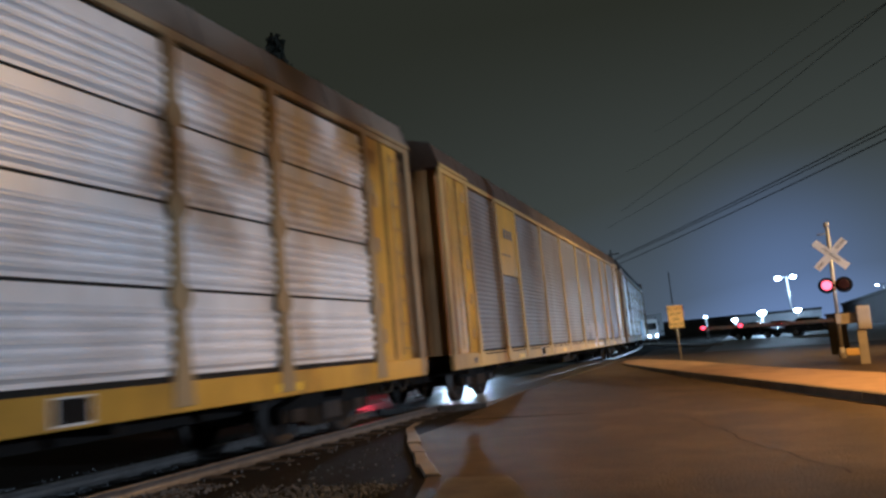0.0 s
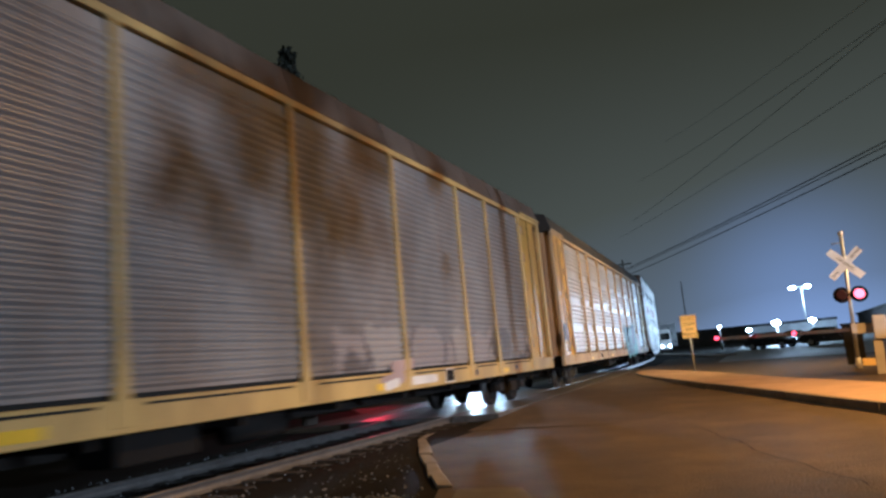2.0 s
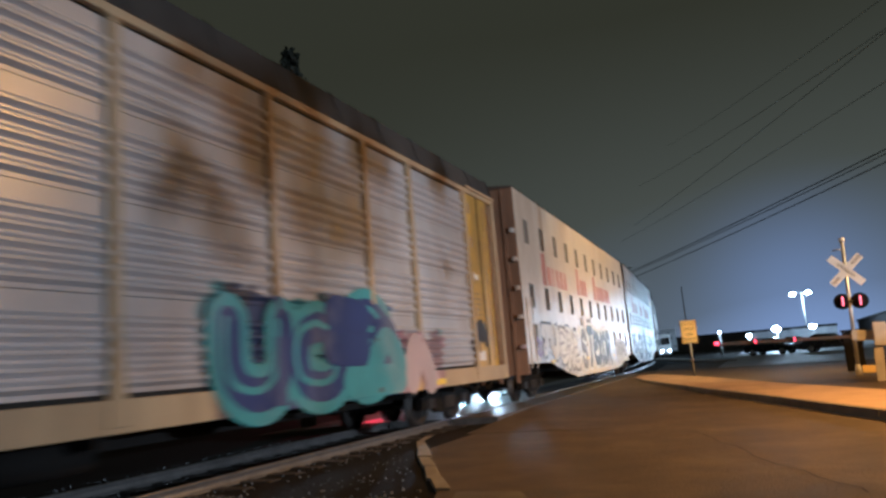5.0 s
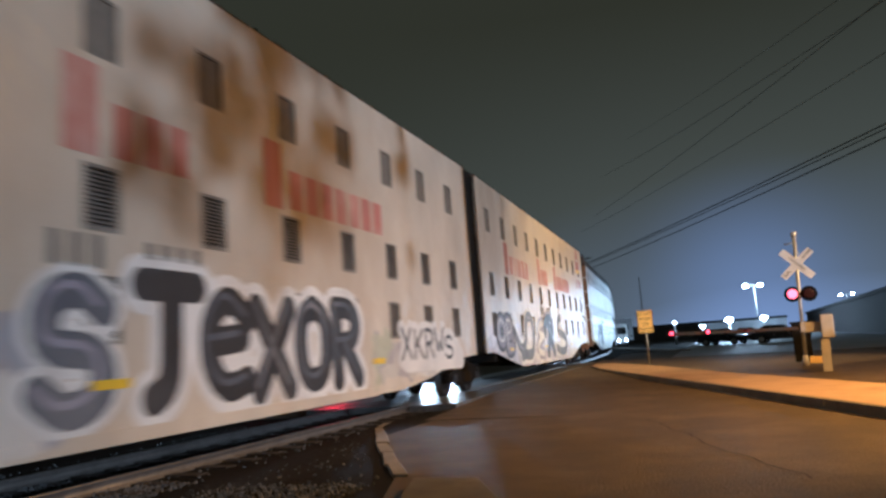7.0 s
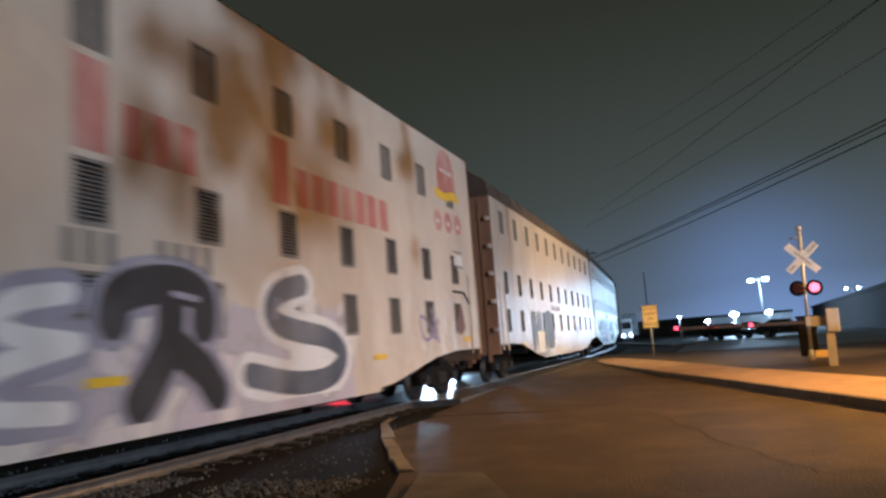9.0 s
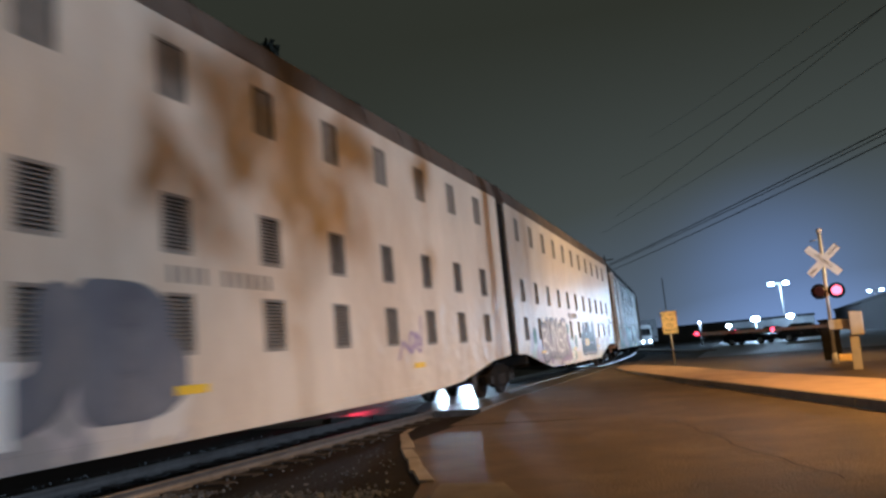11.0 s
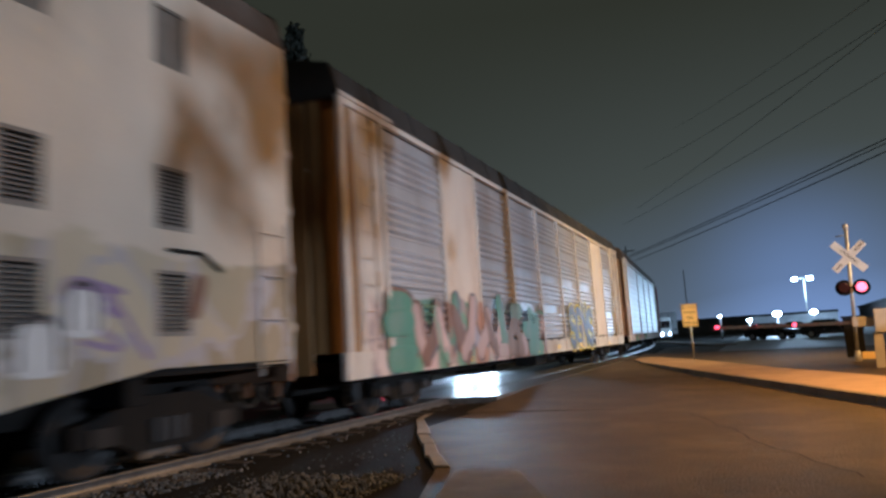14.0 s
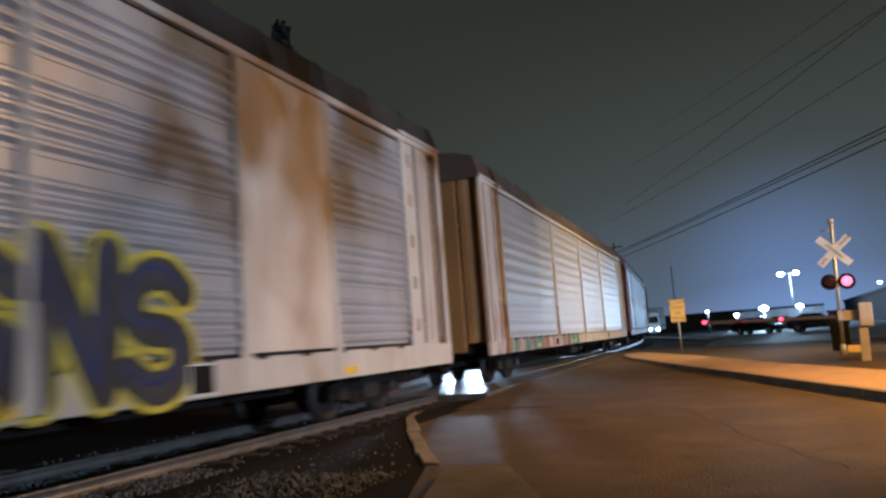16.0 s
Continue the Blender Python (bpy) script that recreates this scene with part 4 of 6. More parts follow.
GLYPH = {
    "t": [[(0, 1), (1, 1)], [(0.5, 1), (0.5, 0.5), (0.45, 0.1), (0.2, 0)]],
    "e": [[(0.95, 0.75), (0.5, 1.0), (0.05, 0.75), (0.05, 0.3), (0.4, 0.0), (0.95, 0.1)], [(0.1, 0.5), (0.8, 0.55)]],
    "x": [[(0, 1), (0.9, 0)], [(0.9, 1), (0, 0)]],
    "o": [[(0.5, 1), (0.05, 0.85), (0.05, 0.15), (0.5, 0.0), (0.95, 0.15), (0.95, 0.85), (0.5, 1)]],
    "r": [[(0.1, 0), (0.1, 1)], [(0.1, 1), (0.7, 1.0), (0.95, 0.75), (0.7, 0.5), (0.15, 0.5)], [(0.4, 0.5), (0.95, 0.0)]],
    "s": [[(0.95, 0.85), (0.6, 1.05), (0.05, 0.9), (0.1, 0.5), (0.9, 0.5), (0.95, 0.1), (0.4, -0.05), (0, 0.15)]],
    "b": [[(0.1, 0), (0.1, 1)], [(0.1, 1), (0.8, 1.0), (0.85, 0.6), (0.2, 0.52)], [(0.2, 0.52), (1.0, 0.5), (1.0, 0.0), (0.1, 0)]],
    "u": [[(0.05, 1), (0.05, 0.2), (0.5, -0.05), (0.95, 0.2), (0.95, 1)]],
    "g": [[(0.95, 0.85), (0.5, 1.05), (0.05, 0.8), (0.05, 0.2), (0.5, -0.05), (0.95, 0.15), (0.9, 0.45), (0.55, 0.45)]],
    "i": [[(0.4, 0), (0.5, 1)]],
    "n": [[(0.05, 0), (0.1, 1)], [(0.1, 1), (0.85, 0)], [(0.85, 0), (0.95, 1)]],
    "c": [[(0.95, 0.8), (0.5, 1.05), (0.05, 0.7), (0.05, 0.3), (0.5, -0.05), (0.95, 0.2)]],
    "k": [[(0.1, 0), (0.15, 1)], [(0.95, 1), (0.2, 0.45)], [(0.35, 0.55), (0.95, 0)]],
    "w": [[(0, 1), (0.25, 0), (0.5, 0.7), (0.75, 0), (1, 1)]],
}


def tag(parent, word, y, z, w, h, fill, rim, fat=0.34, jitter=0.1, rimw=0.16, seed=1, shine=None):
    """A sprayed word of fat letters with a rim, w metres a letter; it reads from the leading end."""
    rnd = random.Random(seed)
    all_strokes = []
    for i, ch in enumerate(word):
        dz = rnd.uniform(-jitter, jitter)
        for st in GLYPH[ch]:
            all_strokes.append([(i * 1.22 + a + rnd.uniform(-0.03, 0.03), b * (1 + dz) + dz * 0.4) for a, b in st])
    if rim:
        spray(parent, all_strokes, fat + rimw, rim, y, z, w, h, 0.004)
    spray(parent, all_strokes, fat, fill, y, z, w, h, 0.009)
    if shine:
        thin = [[(a - 0.07 + rnd.uniform(-0.03, 0.03), b + 0.05) for a, b in st] for st in all_strokes if rnd.random() < 0.75]
        spray(parent, thin, fat * 0.22, shine, y, z, w, h, 0.013)


def bars(parent, y, z, widths, h, material, gap=0.06, name="lettering"):
    """Lettering shown as plain bars of its size."""
    for w in widths:
        if w > 0:
            part_box(name, (HALF + 0.003, HALF + 0.007, y, y + w, z, z + h), material, parent)
        y += abs(w) + gap

# ---- the train ----
BAYS_A = [1.85, 4.6, 6.5] + [6.5 + 3.06 * k for k in range(1, 5)] + [21.8, 23.75, 26.45]
autorack("silver ribbed autorack car with bright yellow posts and doors", -15.5, 28.3, BAYS_A, M_drab, M_silverA, M_yellow, M_roof_g, pitch=0.125, depth=0.05, gusset=True, post_w=0.18, sill_paint=M_yellow)
BAYS_B = [1.85, 4.22, 6.16] + [6.16 + 3.15 * k for k in range(1, 5)] + [21.9, 23.8, 26.55]
carB = autorack("dull grey autorack car with ochre posts and rust stains", 14.15, 28.65, BAYS_B, M_ochre, M_greyB, M_yellow, M_roof_b, pitch=0.11, depth=0.03, levels=1, post_w=0.12, plates=((1, (M_yellow, 0.5)),))
paint_patch(M_greyB, 2.0, 12.5, 0.9, 1.75, [(0.35, 0.33, 0.34), (0.45, 0.40, 0.40), (0.30, 0.26, 0.26), (0.5, 0.48, 0.48)], 0.9, 0.5)
bars(carB, -9.6, 4.1, (0.22, 0.22, 0.22), 0.26, M_stencil, 0.1)
bars(carB, -9.9, 3.6, (0.5, 0.3), 0.05, M_stencil, 0.1)
for a_, b_ in zip(BAYS_B, BAYS_B[1:]):
    part_box("slot", (HALF + 0.001, HALF + 0.005, a_ + 0.3 - 14.325, b_ - 0.3 - 14.325, 1.0, 1.03), M_dark, carB, "dark slot above the sill")
spray(carB, [[(3.5, 0.92), (4.2, 0.98)], [(3.9, 1.15), (4.6, 1.2)]], 0.2, M_spray_rose, 0, 0, 1, 1, 0.006)
spray(carB, [[(4.6, 0.89), (5.6, 0.89)], [(3.6, 0.85), (4.0, 0.9)]], 0.15, M_spray_w, 0, 0, 1, 1, 0.009)
for y_ in (-13.0, 7.75, 10.6):
    spray(carB, [[(y_, 0.9), (y_ + 0.08, 0.9)]], 0.14, M_ink, 0, 0, 1, 1, 0.008)
BLUE = [(0.03, 0.06, 0.20), (0.05, 0.22, 0.25), (0.04, 0.05, 0.09), (0.10, 0.34, 0.35), (0.05, 0.10, 0.30), (0.03, 0.05, 0.14)]
PINK = [(0.45, 0.24, 0.28), (0.38, 0.20, 0.26), (0.12, 0.30, 0.30), (0.48, 0.30, 0.30), (0.55, 0.35, 0.12)]
for m_ in (M_silverC, M_rustpost):
    paint_patch(m_, 2.6, 7.3, 0.3, 2.2, BLUE, 0.9, 0.92)
    paint_patch(m_, 7.3, 9.2, 0.3, 1.75, PINK, 1.0, 0.85, (0.25, 0.15, 0.16))
BAYS_C = [1.9, 4.77, 6.62] + [6.62 + 2.63 * k for k in range(1, 5)] + [19.75, 21.5, 24.35]
carC = autorack("weathered silver autorack car with ochre posts and teal graffiti", 44.2, 26.4, BAYS_C, M_rustpost, M_silverC, M_yellow, M_roof_d, pitch=0.14, depth=0.055, post_w=0.13)
tag(carC, "uos", 2.9, 1.0, 1.15, 1.0, M_spray_navy, M_spray_teal, 0.46, 0.14, 0.3, 32, M_spray_teal)
for strokes_, width_, paint_ in (
        ([[(5.3, 2.05), (6.1, 2.0)], [(5.2, 1.55), (6.05, 1.5)]], 0.55, M_spray_navy),
        ([[(5.7, 1.0), (7.3, 1.0)], [(6.4, 1.2), (6.7, 1.65), (7.1, 1.65), (7.35, 1.2)]], 0.5, M_spray_teal),
        ([[(6.45, 1.6), (6.7, 1.95), (7.05, 1.95), (7.25, 1.6)]], 0.24, M_spray_navy),
        ([[(7.8, 1.0), (7.9, 1.55), (8.3, 1.4), (8.55, 0.95)]], 0.6, M_spray_rose)):
    spray(carC, strokes_, width_, paint_, 0, 0, 1, 1, 0.016)
for y in (-12.0, 12.0):
    spray(carC, [[(0.0, 0.0), (0.3, 0.35), (0.6, 0.5), (0.8, 0.1)], [(0.2, 0.1), (0.7, 0.25)]], 0.3, M_ink, y - 0.9, 1.55, 1.0, 1.0, -0.04)
    part_box("stencil_plate", (HALF - 0.048, HALF - 0.042, y - 0.6, y - 0.2, 1.2, 1.42), M_spray_w, carC, "white stencil plate")
    part_box("stencil_plate", (HALF - 0.048, HALF - 0.042, y - 0.6, y - 0.25, 3.05, 3.17), M_spray_w, carC, "white stencil plate")
    for k in range(5):
        part_box("lettering", (HALF - 0.048, HALF - 0.044, y - 0.55, y - 0.28 + 0.04 * (k % 3), 2.7 - k * 0.12, 2.73 - k * 0.12), M_stencil, carC)
BAYS_F = [1.5, 4.15, 6.22, 8.9, 11.65, 14.4, 17.15, 20.1, 22.3, 25.0]
# brown streaks put the cast shade into the plate's colour
M_shadeplate = mat("white plate streaked brown for shade", (0.62, 0.56, 0.50), 0.55, vary=0.2, scale=1.2, bump=0.1, stain=(0.36, 0.22, 0.12), stain_amount=0.7, streak=2.5)
GREEN = [(0.10, 0.26, 0.18), (0.50, 0.36, 0.36), (0.24, 0.13, 0.09), (0.12, 0.17, 0.24), (0.55, 0.46, 0.45), (0.14, 0.30, 0.22), (0.35, 0.18, 0.12)]
for m_ in (M_silverF, M_shadeplate, M_whitepost):
    paint_patch(m_, -12.6, -1.6, 0.4, 2.0, GREEN, 1.25, 0.88, (0.30, 0.24, 0.24), 0.4)
carF = autorack("white and silver autorack car with plates streaked brown for shade, and graffiti", 160.85, 26.8, BAYS_F, M_whitepost, M_silverF, M_whitepost, M_roof_d, sill=(0.70, 1.12), pitch=0.14, depth=0.058, post_w=0.12, plates=((1, (M_shadeplate, 0.0)), (7, (M_shadeplate, 0.0))))
tag(carF, "sgns", 1.75, 0.9, 0.84, 1.26, M_ink, M_spray_y, 0.36, 0.06, 0.15, 4, M_spray_navy)
for y in (-0.35, 3.0):
    part_box("yellow_mark", (HALF + 0.016, HALF + 0.020, y, y + 0.42, 0.80, 0.95), M_reflector, carF, "yellow mark on the sill")
for y in range(-11, 12, 1):
    part_box("slot", (HALF + 0.002, HALF + 0.006, y - 0.1, y + 0.12, 1.085, 1.125), M_dark, carF)
tag(carF, "b", -11.9, 1.12, 0.95, 0.8, M_spray_green, M_spray_b, 0.40, 0.05, 0.14, 30)
PALETTE = (M_spray_rose, M_spray_b, M_whitepost, M_spray_green, M_spray_b, M_spray_rose, M_spray_g)
wild = random.Random(77)
for k in range(11):
    y = -10.7 + 0.5 * k
    lean = (0.28 if k % 2 else -0.22) + wild.uniform(-0.1, 0.1)
    seed_w = wild.uniform(0.36, 0.52)
    rise = 1.75 + wild.uniform(-0.1, 0.3)
    spray(carF, [[(y - lean + 0.05, 1.0), (y + lean * 0.3 + 0.05, 1.3), (y + lean + 0.05, rise)]], seed_w + 0.1, M_spray_d if k % 2 else M_spray_b, 0, 0, 1, 1, 0.0145)
    spray(carF, [[(y - lean, 1.0), (y + lean * 0.3, 1.3), (y + lean, rise)]], seed_w, PALETTE[k % 7], 0, 0, 1, 1, 0.016 + 0.002 * (k % 3))
for strokes_, width_, paint_ in (
        ([[(-5.3, 1.0), (-5.1, 1.5), (-4.6, 1.6), (-4.4, 1.0)], [(-5.0, 0.95), (-4.3, 0.95)]], 0.46, M_spray_b),
        ([[(-4.9, 1.9), (-4.3, 1.9)], [(-3.3, 1.85), (-3.3, 1.2), (-3.4, 0.95)], [(-3.9, 1.45), (-2.8, 1.35)], [(-2.65, 1.65), (-2.7, 1.0)], [(-3.4, 0.95), (-2.8, 0.95)]], 0.44, M_spray_green),
        ([[(-4.05, 1.2), (-3.9, 0.92)], [(-6.1, 0.92), (-5.6, 0.92)]], 0.36, M_spray_rose),
        ([[(-12.0, 1.55), (-11.2, 1.6)], [(-11.9, 0.95), (-11.2, 0.95)]], 0.46, M_spray_green)):
    spray(carF, strokes_, width_, paint_, 0, 0, 1, 1, 0.022)
carG = autorack("smooth grey autorack car with close white stakes", 190.1, 26.3, [1.6, 8.0, 13.1, 18.3, 24.7], M_whitepost, M_greyG, M_whitepost, M_roof_b, pitch=0.24, levels=4, depth=0.012, post_w=0.06)
for k in range(30):
    y = -12.2 + k * 0.84
    part_box("stake", (HALF + 0.004, HALF + 0.05, y - 0.05, y + 0.05, 0.78, 1.14), M_whitepost, carG)
autorack("silver autorack car with ends tinted as by red signal light", 219.0, 26.2, [1.9, 4.7, 6.6, 9.2, 11.8, 14.4, 17.0, 19.6, 21.5, 24.3], M_redlit, M_silverA, M_redlit, M_roof_g, pitch=0.2, levels=2)
autorack("grey autorack car at the far end of the train", 247.5, 26.2, [1.9, 4.7, 6.6, 9.2, 11.8, 14.4, 17.0, 19.6, 21.5, 24.3], M_ochre, M_greyG, M_ochre, M_roof_g, pitch=0.24, levels=2)

CREAM = {}
for key, spans in {
        "a": ((-9.0, -2.6, 0.45, 1.75, [(0.60, 0.60, 0.62), (0.45, 0.46, 0.52), (0.66, 0.64, 0.62), (0.30, 0.33, 0.42)]), (4.2, 8.6, 0.6, 1.5, [(0.66, 0.64, 0.60), (0.5, 0.48, 0.44), (0.62, 0.6, 0.55), (0.40, 0.42, 0.30)])),
        "b": ((-10.2, -6.6, 0.4, 1.8, [(0.48, 0.46, 0.55), (0.62, 0.60, 0.62), (0.30, 0.31, 0.36), (0.56, 0.50, 0.56)]), (-6.6, 3.4, 0.35, 1.85, [(0.62, 0.58, 0.60), (0.46, 0.42, 0.52), (0.66, 0.64, 0.62), (0.40, 0.38, 0.46)])),
        "c": ((-6.2, -2.0, 0.5, 1.7, [(0.60, 0.56, 0.52), (0.20, 0.21, 0.24), (0.55, 0.5, 0.46), (0.64, 0.6, 0.55)]),),
        "d": ((-9.2, -1.8, 0.35, 1.6, [(0.44, 0.41, 0.52), (0.30, 0.25, 0.38), (0.55, 0.52, 0.56), (0.38, 0.38, 0.46), (0.30, 0.42, 0.38)]), (3.4, 6.4, 0.5, 1.5, [(0.62, 0.55, 0.45), (0.4, 0.33, 0.26), (0.64, 0.6, 0.52)]), (6.6, 11.5, 0.2, 2.3, [(0.30, 0.26, 0.17), (0.40, 0.34, 0.24), (0.22, 0.18, 0.11), (0.46, 0.40, 0.28)]))}.items():
    CREAM[key] = mat("dirty cream white paint", (0.60, 0.53, 0.44), 0.33, vary=0.28, scale=0.7, bump=0.04, stain=(0.40, 0.31, 0.22), stain_amount=0.75, streak=2.2, spec=0.22, dent=0.035)
    for y0_, y1_, z0_, z1_, cols_ in spans:
        paint_patch(CREAM[key], y0_, y1_, z0_, z1_, cols_, 1.5, 0.75, (0.34, 0.32, 0.36), 0.7)

ROWS_D = (4.80, 2.93, 1.78)
UNIT_D = dict(first=1.06, pitch_w=1.81, top=5.94, bottom=0.44, rows_z=ROWS_D, roof_m=M_roof_b, end_m=M_maroon, shoulder=0.25, lift=0.04, peak=6.08)
D1 = rack_unit("dirty cream smooth-sided rack car with faded red lettering and black graffiti", 72.4, 20.6, lead_truck=1.9, tail_truck=20.9, lead_end="door", tail_end="joint", wall=CREAM["a"], **UNIT_D)
D2 = rack_unit("dirty cream smooth-sided rack car with faded red lettering and slate graffiti", 93.9, 20.7, lead_truck=None, tail_truck=18.9, lead_end="joint", tail_end="door", wall=CREAM["b"], **UNIT_D)
UNIT_E = dict(first=1.25, pitch_w=1.80, top=5.40, bottom=0.50, rows_z=(4.74, 2.90, 1.76), roof_m=M_roof_b, end_m=M_maroon, shoulder=0.12, lift=0.44, peak=6.4)
E1 = rack_unit("cream smooth-sided rack car with grimy brown roof and white placard", 116.5, 21.0, lead_truck=1.9, tail_truck=21.35, lead_end="door", tail_end="joint", wall=CREAM["c"], **UNIT_E)
E2 = rack_unit("cream smooth-sided rack car with lilac bubble graffiti", 138.2, 21.4, lead_truck=None, tail_truck=19.6, lead_end="joint", tail_end="door", wall=CREAM["d"], **UNIT_E)

for unit in (D1, D2):
    shift = 0.0 if unit is D1 else 0.22
    for y0, y1, count in ((-7.74, -4.15, 6), (-2.5, -0.55, 4), (0.95, 5.0, 8)):
        first = 0.46
        pitch = (y1 - y0 - first - 0.2) / (count - 1)
        for i in range(count):
            y = y0 + shift + (0 if i == 0 else first + 0.2 + (i - 1) * pitch)
            w, z0, z1 = (first, 3.36, 4.36) if i == 0 else (pitch * 0.74, 3.40, 4.0)
            bm = bmesh.new()
            box(bm, HALF + 0.003, HALF + 0.006, y, y + w, z0, z1)
            part("lettering", bm, M_red, unit, "faded red bar of lettering")
    bars(unit, -2.65 if unit is D1 else -2.4, 2.2, (0.13, 0.13, 0.13, -0.35, 0.13, 0.13, 0.13, 0.13), 0.34, M_stencil, 0.13)
# emblem on the second unit: plain red and yellow shapes
bm = bmesh.new()
bmesh.ops.create_circle(bm, cap_ends=True, radius=0.6, segments=24, matrix=Matrix.Translation((HALF + 0.004, 8.67, 5.27)) @ Matrix.Rotation(radians(90), 4, "Y"))
part("emblem", bm, M_red, D2, "faded red emblem")
part_box("emblem_base", (HALF + 0.005, HALF + 0.008, 8.07, 9.27, 4.80, 5.27), M_red, D2, "faded red emblem")
bars(D2, 8.28, 5.05, (0.2, 0.2, 0.2), 0.3, M_spray_w, 0.08, "emblem_mark")
for k in range(3):
    bm = bmesh.new()
    bmesh.ops.create_circle(bm, cap_ends=True, radius=0.25, segments=18, matrix=Matrix.Translation((HALF + 0.004, 7.9 + k * 0.68, 4.02 + k * 0.03)) @ Matrix.Rotation(radians(90), 4, "Y"))
    dot = part("emblem_dot", bm, M_red, D2, "faded red round mark")
    part_box("emblem_mark", (HALF + 0.005, HALF + 0.007, 7.82 + k * 0.68, 7.98 + k * 0.68, 3.97, 4.07), M_spray_w, dot)
spray(D2, [[(0.0, 0.0), (0.35, -0.06), (0.75, -0.04), (1.2, 0.08), (1.45, 0.0)]], 0.2, M_reflector, 7.9, 4.72, 1.0, 1.0, 0.010, "emblem_band")
bars(D2, 8.76, 3.36, (0.6,), 0.04, M_stencil)
bars(D2, 8.80, 3.0, (0.6,), 0.04, M_stencil)
part_box("stencil_plate", (HALF + 0.003, HALF + 0.006, 8.8, 9.4, 3.06, 3.3), M_spray_w, D2, "white stencil plate")
for letter, y_, z_, h_, seed_ in (("t", -8.5, 1.38, 0.58, 3), ("u", -7.45, 1.26, 0.72, 4), ("e", -6.4, 1.06, 0.88, 5), ("r", -5.35, 0.9, 1.0, 6), ("e", -4.3, 0.84, 1.05, 7)):
    tag(D1, letter, y_, z_, 0.85, h_, M_spray_w, M_ink, 0.42, 0.04, 0.14, seed_, M_spray_g)
tag(D1, "s", -2.75, 0.82, 0.8, 1.15, M_spray_d, M_spray_w, 0.36, 0.1, 0.2, 9, M_spray_g)
tag(D1, "texor", -1.45, 0.82, 0.86, 1.22, M_ink, M_spray_w, 0.38, 0.09, 0.3, 5, M_spray_d)
spray(D1, [[(5.6, 1.0), (6.1, 1.7), (6.6, 1.05), (7.2, 1.65), (7.8, 1.05), (8.4, 1.5), (9.0, 1.0)], [(5.7, 0.95), (9.0, 0.9)]], 0.42, M_spray_w, 0, 0, 1, 1, 0.002)
tag(D1, "xkrws", 5.5, 1.0, 0.5, 0.55, M_ink, M_spray_w, 0.08, 0.15, 0.3, 6)
tag(D2, "o", -9.0, 1.24, 0.8, 0.66, M_spray_g, M_spray_d, 0.34, 0.04, 0.24, 7, M_spray_w)
tag(D2, "b", -8.0, 1.06, 0.8, 0.84, M_spray_g, M_spray_d, 0.34, 0.04, 0.24, 8, M_spray_w)
wave = [[(-7.05, 1.6), (-6.77, 1.4), (-6.35, 1.08), (-5.88, 0.95), (-5.38, 1.25), (-5.25, 1.86), (-4.85, 2.12), (-4.35, 2.08), (-4.05, 1.7), (-4.1, 1.15), (-4.5, 0.8), (-5.1, 0.8), (-5.85, 0.86), (-6.15, 0.8), (-6.0, 0.78)]]
letter_e = [[(-2.36, 1.9), (-3.05, 1.8), (-3.1, 1.5), (-2.25, 1.42)], [(-2.25, 1.42), (-3.3, 1.2), (-3.35, 0.85), (-2.4, 0.78)]]
letter_r = [[(-1.8, 1.65), (-1.75, 1.95), (-0.9, 2.1), (-0.35, 1.95), (-0.4, 1.6)], [(-0.95, 2.0), (-0.95, 1.4), (-1.3, 0.95), (-1.45, 0.78)], [(-0.95, 1.4), (-0.4, 1.05), (-0.2, 0.8)]]
letter_s = [[(1.85, 2.2), (1.1, 2.05), (0.95, 1.65), (1.7, 1.5), (2.6, 1.42), (3.1, 1.15), (2.7, 0.78), (1.6, 0.74), (0.5, 0.95)]]
for strokes_, rim_w, fill_w, rim_, fill_ in (
        (wave, 0.62, 0.36, M_spray_w, M_spray_d), (letter_e, 0.5, 0.22, M_spray_g, M_spray_w),
        (letter_r, 0.66, 0.44, M_spray_g, M_ink), (letter_s, 0.62, 0.34, M_spray_w, M_spray_d)):
    spray(D2, strokes_, rim_w, rim_, 0, 0, 1, 1, 0.004)
    spray(D2, strokes_, fill_w, fill_, 0, 0, 1, 1, 0.009)
spray(D2, [[(-5.0, 2.05), (-4.5, 2.05), (-4.2, 1.7)], [(-6.9, 1.45), (-6.4, 1.1), (-5.9, 1.0)], [(-0.9, 1.95), (-0.5, 1.9)], [(1.2, 1.95), (1.1, 1.7)]], 0.08, M_spray_g, 0, 0, 1, 1, 0.013)
spray(D2, [[(-5.0, 1.6), (-4.75, 1.1)], [(-3.8, 0.7), (-3.4, 0.65)], [(1.6, 1.15), (2.2, 1.1)]], 0.3, M_spray_w, 0, 0, 1, 1, 0.006)
# tail of the second unit: grab bars, a smear of dark paint, a yellow mark
bm = bmesh.new()
rod(bm, (HALF + 0.04, 8.5, 2.4), (HALF + 0.04, 9.2, 2.4), 0.022, seg=6)
rod(bm, (HALF + 0.04, 9.2, 2.4), (HALF + 0.04, 9.62, 2.12), 0.022, seg=6)
part("grab_bar", bm, M_black, D2, "bent dark grab bar")
spray(D2, [[(0.0, 0.1), (0.15, 0.35), (0.2, 0.5), (0.3, 0.15)], [(0.1, 0.0), (0.35, 0.1)]], 0.26, M_spray_b, 8.8, 1.5, 1.0, 1.0, 0.005)
part_box("yellow_mark", (HALF + 0.003, HALF + 0.007, 9.15, 9.68, 1.2, 1.34), M_reflector, D2, "yellow mark")
